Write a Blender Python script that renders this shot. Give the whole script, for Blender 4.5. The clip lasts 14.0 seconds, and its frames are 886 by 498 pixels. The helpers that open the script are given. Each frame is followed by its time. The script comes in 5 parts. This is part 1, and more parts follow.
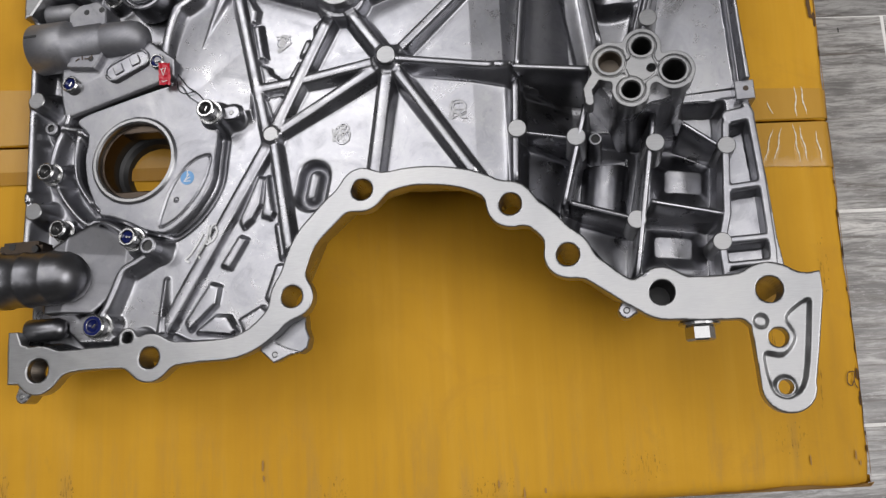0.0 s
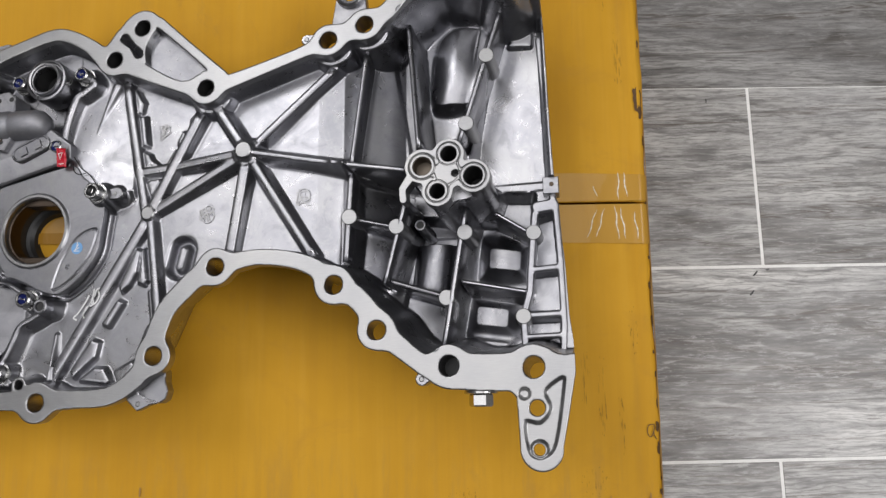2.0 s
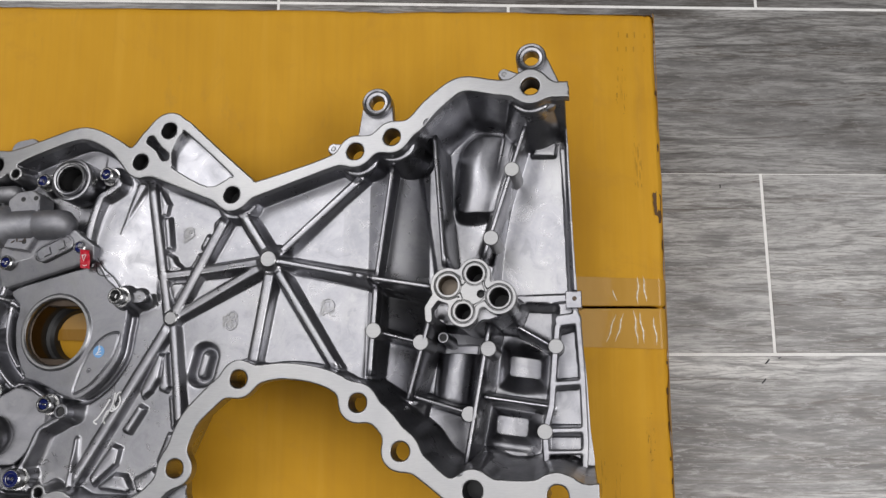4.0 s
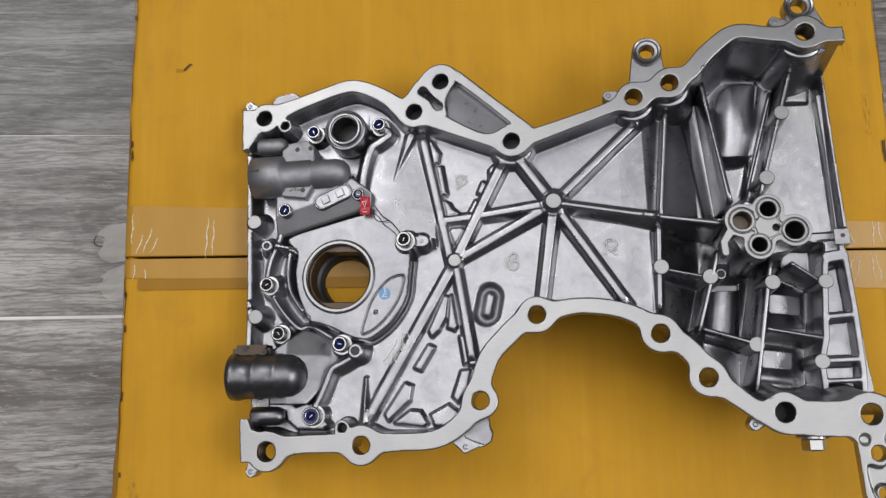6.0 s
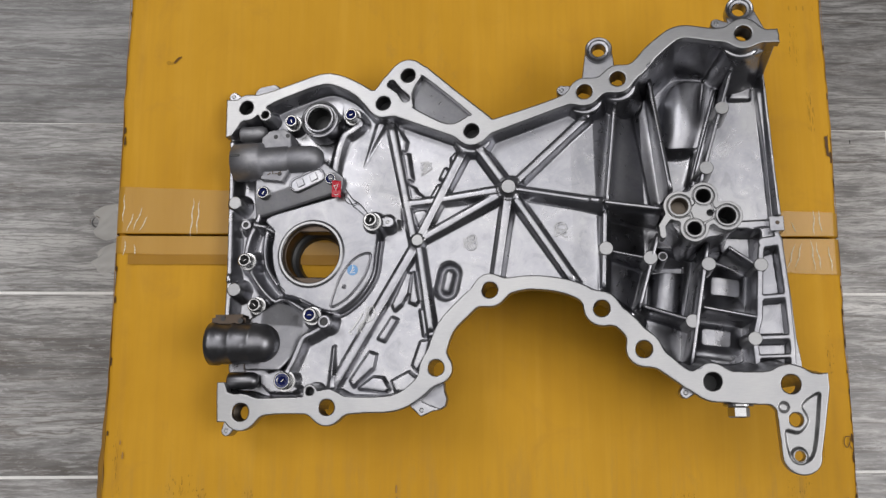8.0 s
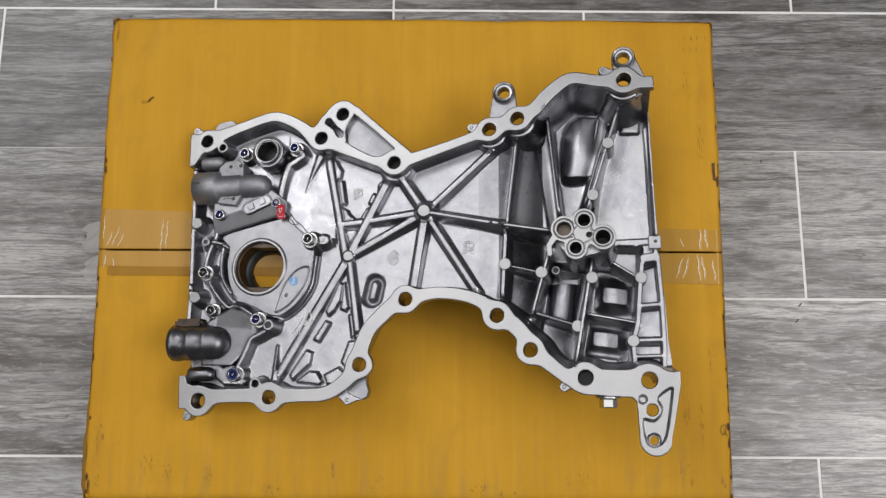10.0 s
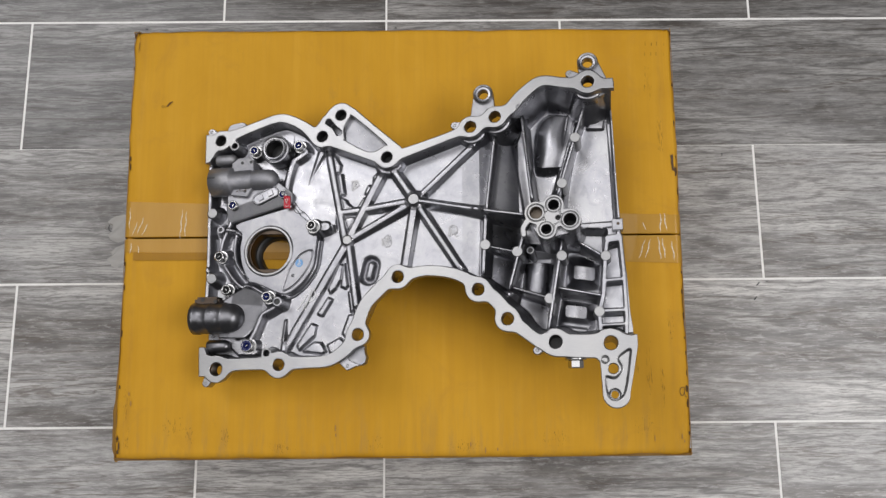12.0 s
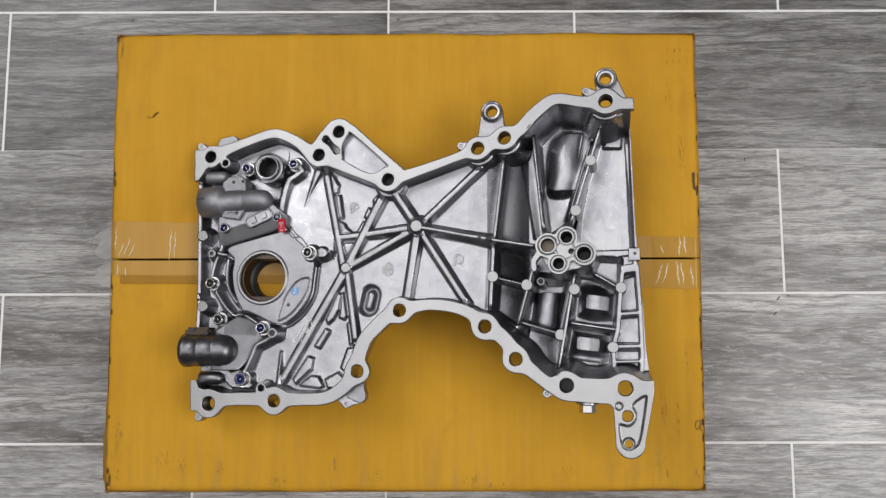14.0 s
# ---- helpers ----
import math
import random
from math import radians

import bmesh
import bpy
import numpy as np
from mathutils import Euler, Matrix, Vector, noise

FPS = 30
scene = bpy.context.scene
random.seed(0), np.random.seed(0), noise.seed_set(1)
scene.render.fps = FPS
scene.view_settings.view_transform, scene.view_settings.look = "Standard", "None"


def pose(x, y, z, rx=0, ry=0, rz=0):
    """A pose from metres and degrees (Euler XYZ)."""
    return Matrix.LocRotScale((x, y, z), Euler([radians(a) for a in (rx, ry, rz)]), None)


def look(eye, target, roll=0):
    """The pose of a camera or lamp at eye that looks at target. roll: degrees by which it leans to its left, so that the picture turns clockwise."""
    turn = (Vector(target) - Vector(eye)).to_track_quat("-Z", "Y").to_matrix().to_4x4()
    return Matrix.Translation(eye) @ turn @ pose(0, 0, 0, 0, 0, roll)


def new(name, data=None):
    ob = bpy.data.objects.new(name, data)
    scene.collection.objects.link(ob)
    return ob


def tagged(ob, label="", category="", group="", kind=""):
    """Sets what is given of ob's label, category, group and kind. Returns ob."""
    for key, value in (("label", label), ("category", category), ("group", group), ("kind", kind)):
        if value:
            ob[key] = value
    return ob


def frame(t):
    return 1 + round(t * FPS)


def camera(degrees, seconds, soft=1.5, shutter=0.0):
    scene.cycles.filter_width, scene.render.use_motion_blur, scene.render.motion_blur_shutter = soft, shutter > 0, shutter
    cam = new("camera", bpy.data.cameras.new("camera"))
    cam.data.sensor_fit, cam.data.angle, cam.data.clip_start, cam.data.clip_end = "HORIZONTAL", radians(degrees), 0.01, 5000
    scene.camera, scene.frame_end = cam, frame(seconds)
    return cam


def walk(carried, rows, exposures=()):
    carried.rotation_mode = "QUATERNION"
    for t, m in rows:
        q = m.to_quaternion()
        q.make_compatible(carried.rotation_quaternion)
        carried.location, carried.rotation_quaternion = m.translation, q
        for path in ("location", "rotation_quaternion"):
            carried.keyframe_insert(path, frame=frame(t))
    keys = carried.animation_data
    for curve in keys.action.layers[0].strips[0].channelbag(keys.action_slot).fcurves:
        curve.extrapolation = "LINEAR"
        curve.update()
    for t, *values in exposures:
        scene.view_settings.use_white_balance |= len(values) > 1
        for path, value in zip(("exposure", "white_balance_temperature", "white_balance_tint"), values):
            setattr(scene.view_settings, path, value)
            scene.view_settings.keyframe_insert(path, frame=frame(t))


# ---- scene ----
cam = camera(59.3, 14.0, soft=1.4)
PATH = [
    (0, (0.265, -0.119, 0.545), (0.345, 0.252, -1.418), 9.6),
    (0.5, (0.299, -0.134, 0.576), (0.377, 0.233, -1.388), 10.0),
    (1, (0.311, -0.124, 0.603), (0.388, 0.233, -1.364), 10.4),
    (1.5, (0.336, -0.106, 0.616), (0.398, 0.246, -1.351), 8.6),
    (2, (0.359, -0.09, 0.621), (0.405, 0.255, -1.348), 6.5),
    (2.2, (0.362, -0.083, 0.621), (0.403, 0.261, -1.349), 5.8),
    (4.3, (0.331, -0.031, 0.635), (0.394, 0.342, -1.329), 9.6),
    (4.5, (0.305, -0.038, 0.637), (0.369, 0.332, -1.327), 9.7),
    (5, (0.237, -0.048, 0.648), (0.316, 0.329, -1.315), 11.5),
    (5.5, (0.19, -0.053, 0.642), (0.279, 0.316, -1.322), 12.9),
    (6, (0.167, -0.067, 0.638), (0.267, 0.3, -1.326), 14.3),
    (6.5, (0.167, -0.091, 0.647), (0.271, 0.279, -1.316), 14.7),
    (7, (0.175, -0.107, 0.652), (0.273, 0.268, -1.31), 13.9),
    (7.5, (0.179, -0.109, 0.661), (0.265, 0.266, -1.302), 12.5),
    (8, (0.196, -0.088, 0.676), (0.268, 0.283, -1.288), 11.0),
    (8.5, (0.216, -0.082, 0.697), (0.279, 0.272, -1.27), 10.4),
    (8.7, (0.221, -0.078, 0.703), (0.279, 0.27, -1.265), 9.8),
    (10.8, (0.282, -0.115, 0.801), (0.283, 0.235, -1.168), 0.0),
    (11, (0.28, -0.127, 0.806), (0.282, 0.235, -1.161), 0.0),
    (11.5, (0.276, -0.129, 0.835), (0.284, 0.242, -1.13), 0.8),
    (12, (0.277, -0.118, 0.843), (0.29, 0.241, -1.125), 1.6),
    (12.5, (0.282, -0.09, 0.838), (0.296, 0.233, -1.136), 1.9),
    (13, (0.28, -0.069, 0.831), (0.287, 0.211, -1.149), 1.0),
    (13.5, (0.278, -0.05, 0.825), (0.28, 0.193, -1.161), 0.3),
    (14, (0.278, -0.041, 0.812), (0.277, 0.174, -1.177), -0.4),
]
walk(cam, [(t, look(eye, target, roll)) for t, eye, target, roll in PATH], [(0, -0.16), (2, -0.16), (4.5, -0.22), (6, -0.22), (8.5, -0.24), (11, -0.18), (14, -0.18)])

# ---- light: a closed room with unseen area lamps near its ceiling ----
world = bpy.data.worlds.new("room_air")
scene.world = world
world.use_nodes = True
world.node_tree.nodes["Background"].inputs[0].default_value = (0.9, 0.95, 1.0, 1)
world.node_tree.nodes["Background"].inputs[1].default_value = 0.02


def unseen_lamp(x, y, sx, sy, power, colour=(1.0, 0.985, 1.0)):
    data = bpy.data.lights.new("unseen_lamp", "AREA")
    data.shape, data.size, data.size_y, data.energy, data.color = "RECTANGLE", sx, sy, power, colour
    ob = new("unseen_lamp", data)
    ob.matrix_world = pose(x, y, 3.86)
    return ob


# broad lamp and key lamp, placed from metal reflections and the cover's shadow
unseen_lamp(-0.7, 0.4, 4.0, 2.8, 76)
unseen_lamp(-2.2, 2.1, 2.1, 1.7, 70)
# right lamp placed for the floor glare, widened as fill; left lamp only added fill
unseen_lamp(3.1, -0.6, 2.4, 2.6, 124)
unseen_lamp(-3.3, -1.2, 1.0, 1.0, 22)


# ---- materials ----
def material(name, colour, rough, metal=0.0):
    m = bpy.data.materials.new(name)
    m.use_nodes = True
    b = m.node_tree.nodes["Principled BSDF"]
    b.inputs["Base Color"].default_value = (*colour, 1)
    b.inputs["Roughness"].default_value = rough
    b.inputs["Metallic"].default_value = metal
    return m, m.node_tree, b


def coords(nt, scale=(1, 1, 1), rot=(0, 0, 0)):
    tc = nt.nodes.new("ShaderNodeTexCoord")
    mp = nt.nodes.new("ShaderNodeMapping")
    mp.inputs["Scale"].default_value = scale
    mp.inputs["Rotation"].default_value = rot
    nt.links.new(tc.outputs["Object"], mp.inputs["Vector"])
    return mp.outputs["Vector"]


def tex(nt, vec, scale, detail=4.0, rough=0.6, distortion=0.0):
    n = nt.nodes.new("ShaderNodeTexNoise")
    n.inputs["Scale"].default_value = scale
    n.inputs["Detail"].default_value = detail
    n.inputs["Roughness"].default_value = rough
    n.inputs["Distortion"].default_value = distortion
    nt.links.new(vec, n.inputs["Vector"])
    return n.outputs["Fac"]


def ramp(nt, fac, stops):
    r = nt.nodes.new("ShaderNodeValToRGB")
    while len(r.color_ramp.elements) < len(stops):
        r.color_ramp.elements.new(0.5)
    for e, (p, c) in zip(r.color_ramp.elements, stops):
        e.position = p
        e.color = (c, c, c, 1) if not isinstance(c, tuple) else (*c, 1)
    nt.links.new(fac, r.inputs["Fac"])
    return r.outputs["Color"]


def mix(nt, fac, a, b, mode="MIX"):
    n = nt.nodes.new("ShaderNodeMix")
    n.data_type, n.blend_type = "RGBA", mode
    for sock, v in ((n.inputs[0], fac), (n.inputs[6], a), (n.inputs[7], b)):
        if hasattr(v, "is_output"):
            nt.links.new(v, sock)
        elif isinstance(v, tuple):
            sock.default_value = (*v, 1)
        else:
            sock.default_value = v
    return n.outputs[2]


def bump(nt, b, height, strength, distance):
    n = nt.nodes.new("ShaderNodeBump")
    n.inputs["Strength"].default_value = strength
    n.inputs["Distance"].default_value = distance
    nt.links.new(height, n.inputs["Height"])
    nt.links.new(n.outputs["Normal"], b.inputs["Normal"])


def cast_aluminium(name="cast_aluminium", c=0.35, r0=0.25, r1=0.38):
    m, nt, b = material(name, (c, c, c), 0.35, 1.0)
    v = coords(nt)
    big = tex(nt, v, 20, 6, 0.66, 0.6)
    spot = tex(nt, v, 130, 4, 0.7, 0.3)
    fine = tex(nt, v, 1400, 2, 0.5)
    col = ramp(nt, big, [(0.32, (c * 0.83, c * 0.84, c * 0.9)), (0.5, (c * 0.97, c * 0.97, c * 1.03)), (0.68, (c * 1.08, c * 1.08, c * 1.1))])
    patch = tex(nt, v, 48, 7, 0.72, 1.6)
    col = mix(nt, ramp(nt, patch, [(0.5, 0.0), (0.66, 0.4)]), col, (c * 1.2, c * 1.19, c * 1.18))
    col = mix(nt, ramp(nt, patch, [(0.36, 0.5), (0.46, 0.0)]), col, (c * 0.74, c * 0.75, c * 0.79))
    col = mix(nt, ramp(nt, spot, [(0.56, 0.0), (0.72, 0.35)]), col, (c * 1.35, c * 1.35, c * 1.33))
    col = mix(nt, ramp(nt, spot, [(0.3, 0.3), (0.42, 0.0)]), col, (c * 0.68, c * 0.68, c * 0.71))
    nt.links.new(col, b.inputs["Base Color"])
    ro = ramp(nt, patch, [(0.34, r1), (0.66, r0)])
    nt.links.new(ro, b.inputs["Roughness"])
    both = nt.nodes.new("ShaderNodeMath")
    nt.links.new(fine, both.inputs[0])
    nt.links.new(spot, both.inputs[1])
    bump(nt, b, both.outputs[0], 0.06, 0.0004)
    return m


def milled_aluminium(name="milled_aluminium", c=0.375, angle=0.4):
    m, nt, b = material(name, (c, c, c), 0.36, 1.0)
    v = coords(nt, (1, 14, 1), (0, 0, angle))
    lines = tex(nt, v, 160, 3, 0.6)
    blotch = tex(nt, coords(nt), 17, 5, 0.62, 0.8)
    col = ramp(nt, blotch, [(0.3, (c * 0.78, c * 0.79, c * 0.82)), (0.5, (c * 0.97, c * 0.97, c * 0.98)), (0.7, (c * 1.12, c * 1.11, c * 1.08))])
    nt.links.new(mix(nt, 0.4, col, ramp(nt, lines, [(0.3, c * 0.74), (0.7, c * 1.14)])), b.inputs["Base Color"])
    nt.links.new(ramp(nt, lines, [(0.25, 0.28), (0.75, 0.44)]), b.inputs["Roughness"])
    bump(nt, b, lines, 0.06, 0.0003)
    return m


def plain(name, colour, rough, metal=0.0, bumpy=0.1, scale=300):
    m, nt, b = material(name, colour, rough, metal)
    v = coords(nt)
    n = tex(nt, v, scale * 0.2, 4)
    nt.links.new(mix(nt, n, tuple(0.8 * k for k in colour), tuple(min(1, 1.15 * k) for k in colour)), b.inputs["Base Color"])
    bump(nt, b, tex(nt, v, scale, 3), bumpy, 0.0005)
    return m


def cardboard():
    m, nt, b = material("yellow_cardboard", (0.5, 0.29, 0.06), 0.62)
    b.inputs["Specular IOR Level"].default_value = 0.15
    v = coords(nt)
    cloud = tex(nt, v, 7, 5, 0.6, 0.4)
    flute = tex(nt, coords(nt, (1, 0.02, 1)), 330, 2, 0.5)
    dirt = tex(nt, coords(nt, (1, 0.35, 1)), 34, 6, 0.75, 0.8)
    fibre = tex(nt, coords(nt, (0.25, 1, 1)), 900, 3)
    base = ramp(nt, cloud, [(0.25, (0.505, 0.25, 0.013)), (0.5, (0.58, 0.30, 0.019)), (0.8, (0.65, 0.346, 0.031))])
    base = mix(nt, ramp(nt, flute, [(0.45, 0.0), (0.66, 0.09)]), base, (0.42, 0.21, 0.03))
    base = mix(nt, ramp(nt, dirt, [(0.62, 0.0), (0.8, 0.35)]), base, (0.27, 0.17, 0.06))
    band = tex(nt, coords(nt, (1, 0.05, 1)), 85, 3, 0.6)
    base = mix(nt, ramp(nt, band, [(0.5, 0.0), (0.7, 0.2)]), base, (0.47, 0.225, 0.018))
    base = mix(nt, ramp(nt, band, [(0.3, 0.16), (0.46, 0.0)]), base, (0.74, 0.42, 0.06))
    blot = tex(nt, v, 16, 5, 0.7, 1.2)
    base = mix(nt, ramp(nt, blot, [(0.55, 0.0), (0.72, 0.5)]), base, (0.49, 0.25, 0.03))
    # rubbed crease a finger's width inside the end edges
    side = nt.nodes.new("ShaderNodeSeparateXYZ")
    nt.links.new(v, side.inputs[0])
    away = nt.nodes.new("ShaderNodeMath")
    away.operation = "ABSOLUTE"
    nt.links.new(side.outputs["X"], away.inputs[0])
    wob = nt.nodes.new("ShaderNodeMath")
    wob.operation = "MULTIPLY_ADD"
    nt.links.new(tex(nt, coords(nt, (0, 1, 1)), 26, 4, 0.6), wob.inputs[0])
    wob.inputs[1].default_value = 0.008
    nt.links.new(away.outputs[0], wob.inputs[2])
    crease = ramp(nt, wob.outputs[0], [(0.2470, 0.0), (0.2492, 1.0), (0.2520, 0.25), (0.2545, 0.0)])
    patchy = nt.nodes.new("ShaderNodeMath")
    patchy.operation = "MULTIPLY"
    nt.links.new(crease, patchy.inputs[0])
    nt.links.new(ramp(nt, tex(nt, coords(nt, (0.3, 1, 1)), 9, 5, 0.7), [(0.42, 0.0), (0.66, 0.5)]), patchy.inputs[1])
    base = mix(nt, patchy.outputs[0], base, (0.33, 0.17, 0.03))
    # scuffed grey band along the front edge
    sep = nt.nodes.new("ShaderNodeSeparateXYZ")
    nt.links.new(v, sep.inputs[0])
    edge = nt.nodes.new("ShaderNodeMapRange")
    edge.inputs["From Min"].default_value, edge.inputs["From Max"].default_value = -0.135, -0.19
    nt.links.new(sep.outputs["Y"], edge.inputs["Value"])
    scuff = tex(nt, coords(nt, (1, 0.12, 1)), 95, 5, 0.7)
    mul = nt.nodes.new("ShaderNodeMath")
    mul.operation = "MULTIPLY"
    nt.links.new(edge.outputs[0], mul.inputs[0])
    nt.links.new(ramp(nt, scuff, [(0.5, 0.0), (0.75, 0.5)]), mul.inputs[1])
    base = mix(nt, mul.outputs[0], base, (0.30, 0.20, 0.09))
    nt.links.new(base, b.inputs["Base Color"])
    nt.links.new(ramp(nt, cloud, [(0.3, 0.55), (0.7, 0.72)]), b.inputs["Roughness"])
    add = nt.nodes.new("ShaderNodeMath")
    nt.links.new(flute, add.inputs[0])
    nt.links.new(fibre, add.inputs[1])
    bump(nt, b, add.outputs[0], 0.09, 0.0005)
    return m


def wood_tile():
    m, nt, b = material("wood_look_tile", (0.3, 0.3, 0.3), 0.34)
    b.inputs["Specular IOR Level"].default_value = 0.5
    info = nt.nodes.new("ShaderNodeObjectInfo")
    tc = nt.nodes.new("ShaderNodeTexCoord")
    off = nt.nodes.new("ShaderNodeVectorMath")
    off.operation = "SCALE"
    off.inputs[0].default_value = (37.0, 11.0, 5.0)
    nt.links.new(info.outputs["Random"], off.inputs["Scale"])
    add = nt.nodes.new("ShaderNodeVectorMath")
    nt.links.new(tc.outputs["Object"], add.inputs[0])
    nt.links.new(off.outputs[0], add.inputs[1])

    def mapped(scale):
        mp = nt.nodes.new("ShaderNodeMapping")
        mp.inputs["Scale"].default_value = scale
        nt.links.new(add.outputs[0], mp.inputs["Vector"])
        return mp.outputs[0]
    def rings(scale, distortion, detail_scale):
        w = nt.nodes.new("ShaderNodeTexWave")
        w.wave_type, w.bands_direction = "BANDS", "Y"
        for k, val in (("Scale", scale), ("Distortion", distortion), ("Detail", 4.0), ("Detail Scale", detail_scale), ("Detail Roughness", 0.62)):
            w.inputs[k].default_value = val
        nt.links.new(mapped((0.24, 1.0, 1)), w.inputs["Vector"])
        return w.outputs["Fac"]
    broad = tex(nt, mapped((0.7, 3.2, 1)), 4.5, 6, 0.62, 0.9)
    ring = rings(22, 22, 0.5)
    line = rings(95, 24, 0.42)
    mask = tex(nt, mapped((1.2, 3.0, 1)), 6.0, 4, 0.6, 0.8)
    streak = tex(nt, mapped((0.6, 8.0, 1)), 8, 9, 0.74, 0.6)
    vein = tex(nt, mapped((0.22, 6.0, 1)), 6, 5, 0.6, 0.8)
    fine = tex(nt, mapped((1.2, 8.0, 1)), 40, 6, 0.78, 0.5)
    col = ramp(nt, broad, [(0.36, (0.145, 0.134, 0.124)), (0.5, (0.325, 0.319, 0.308)), (0.64, (0.49, 0.481, 0.463))])
    col = mix(nt, ramp(nt, ring, [(0.0, 0.62), (0.42, 0.0)]), col, (0.155, 0.15, 0.146))
    col = mix(nt, ramp(nt, line, [(0.0, 0.5), (0.4, 0.0)]), col, (0.15, 0.145, 0.14))
    col = mix(nt, ramp(nt, mask, [(0.48, 0.0), (0.66, 0.5)]), col, (0.40, 0.395, 0.388))
    col = mix(nt, ramp(nt, streak, [(0.53, 0.0), (0.66, 0.4)]), col, (0.54, 0.525, 0.505))
    col = mix(nt, ramp(nt, streak, [(0.37, 0.4), (0.47, 0.0)]), col, (0.13, 0.126, 0.123))
    col = mix(nt, ramp(nt, vein, [(0.488, 0.0), (0.5, 0.65), (0.512, 0.0)]), col, (0.13, 0.112, 0.098))
    col = mix(nt, ramp(nt, fine, [(0.38, 0.5), (0.49, 0.0)]), col, (0.17, 0.167, 0.165))
    col = mix(nt, ramp(nt, fine, [(0.53, 0.0), (0.64, 0.42)]), col, (0.54, 0.534, 0.525))
    pore = tex(nt, mapped((0.8, 12.0, 1)), 55, 3, 0.6, 0.3)
    col = mix(nt, ramp(nt, pore, [(0.62, 0.0), (0.70, 0.6)]), col, (0.14, 0.13, 0.122))
    grain = fine
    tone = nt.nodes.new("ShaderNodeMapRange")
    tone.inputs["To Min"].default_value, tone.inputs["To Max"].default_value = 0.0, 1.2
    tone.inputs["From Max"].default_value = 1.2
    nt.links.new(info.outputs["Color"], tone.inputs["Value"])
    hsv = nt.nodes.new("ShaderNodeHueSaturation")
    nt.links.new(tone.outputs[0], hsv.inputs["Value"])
    bc = nt.nodes.new("ShaderNodeBrightContrast")
    bc.inputs["Bright"].default_value, bc.inputs["Contrast"].default_value = 0.05, 0.32
    nt.links.new(col, bc.inputs["Color"])
    nt.links.new(bc.outputs[0], hsv.inputs["Color"])
    nt.links.new(hsv.outputs[0], b.inputs["Base Color"])
    nt.links.new(ramp(nt, grain, [(0.3, 0.38), (0.7, 0.25)]), b.inputs["Roughness"])
    bump(nt, b, grain, 0.12, 0.0012)
    return m


def parcel_tape(name="clear_brown_tape", dark=(0.45, 0.235, 0.026), light=(0.50, 0.272, 0.040), gloss=0.35):
    m, nt, b = material(name, light, 0.2)
    streak = tex(nt, coords(nt, (1, 0.15, 1)), 40, 4, 0.7)
    nt.links.new(ramp(nt, streak, [(0.3, dark), (0.7, light)]), b.inputs["Base Color"])
    nt.links.new(ramp(nt, tex(nt, coords(nt), 60, 4), [(0.3, 0.35), (0.7, 0.5)]), b.inputs["Roughness"])
    b.inputs["Specular IOR Level"].default_value = 0.15
    b.inputs["Coat Weight"].default_value = gloss
    b.inputs["Coat Roughness"].default_value = 0.045
    wr = tex(nt, coords(nt, (1.0, 0.3, 1)), 55, 2, 0.5, 1.2)
    bump(nt, b, ramp(nt, wr, [(0.5, 0.0), (0.7, 1.0)]), 0.16, 0.0015)
    return m


CAST = cast_aluminium()
# casting metal made lighter for the light that the rounded rails catch
RAIL = cast_aluminium("brightened_rail_metal", 0.42, 0.36, 0.46)
CAST_DARK = cast_aluminium("blasted_cast_metal", 0.33, 0.34, 0.48)
BLASTED = cast_aluminium("grit_blasted_housing_metal", 0.34, 0.5, 0.66)
# dull cast skin, darkened further for the shade on the lower ledge
CAST_DULL = cast_aluminium("dull_shaded_cast_metal", 0.2, 0.30, 0.42)
PLATE = cast_aluminium("pump_plate_metal", 0.32, 0.30, 0.42)
MILLED = milled_aluminium()
PAD_METAL = milled_aluminium("milled_spot", 0.33, 1.1)
STEEL = plain("bolt_steel", (0.46, 0.46, 0.455), 0.24, 1.0, 0.05, 500)
# brown-black tint holds the bore's shade and the cardboard's reflection
DARK_STEEL = plain("dark_bore_steel", (0.09, 0.07, 0.055), 0.4, 1.0, 0.1, 300)
# black that stands in for shade inside holes; the seal and crumbs share it
BLACK = plain("hole_shade_and_crumb_black", (0.03, 0.03, 0.03), 0.4, 0.3, 0.1, 300)
SEAM = plain("dark_joint_line", (0.015, 0.015, 0.016), 0.95, 0.0, 0.05, 300)
BRONZE = plain("bronze_bush", (0.13, 0.11, 0.09), 0.45, 1.0, 0.08, 300)
BLUE = plain("blue_paint", (0.01, 0.016, 0.10), 0.16, 0.0, 0.1, 700)
BLUE_DOT = plain("light_blue_stamp", (0.17, 0.38, 0.68), 0.5, 0.0, 0.1, 700)
RED = plain("red_label", (0.52, 0.012, 0.03), 0.2, 0.0, 0.08, 600)
WHITE = plain("white_chalk", (0.8, 0.8, 0.8), 0.6, 0.0, 0.1, 700)
CARD = cardboard()
TILE = wood_tile()
GROUT = plain("white_grout", (0.84, 0.83, 0.80), 0.42, 0.0, 0.4, 500)
TAPE = parcel_tape()
TAPE_AMBER = parcel_tape("amber_tape_edge", (0.33, 0.158, 0.006), (0.38, 0.186, 0.010), 0.1)
# pale colour stands for the glints on the tape's creases
CREASE = parcel_tape("tape_crease_glint", (0.78, 0.68, 0.46), (0.86, 0.80, 0.64), 1.0)
TEAR = plain("torn_brown_board", (0.17, 0.085, 0.015), 0.75, 0.0, 0.3, 500)
STAIN = plain("dark_brown_stain", (0.10, 0.05, 0.015), 0.7, 0.0, 0.3, 600)
CLEAR = plain("clear_tape_tail", (0.72, 0.70, 0.65), 0.15, 0.0, 0.3, 80)
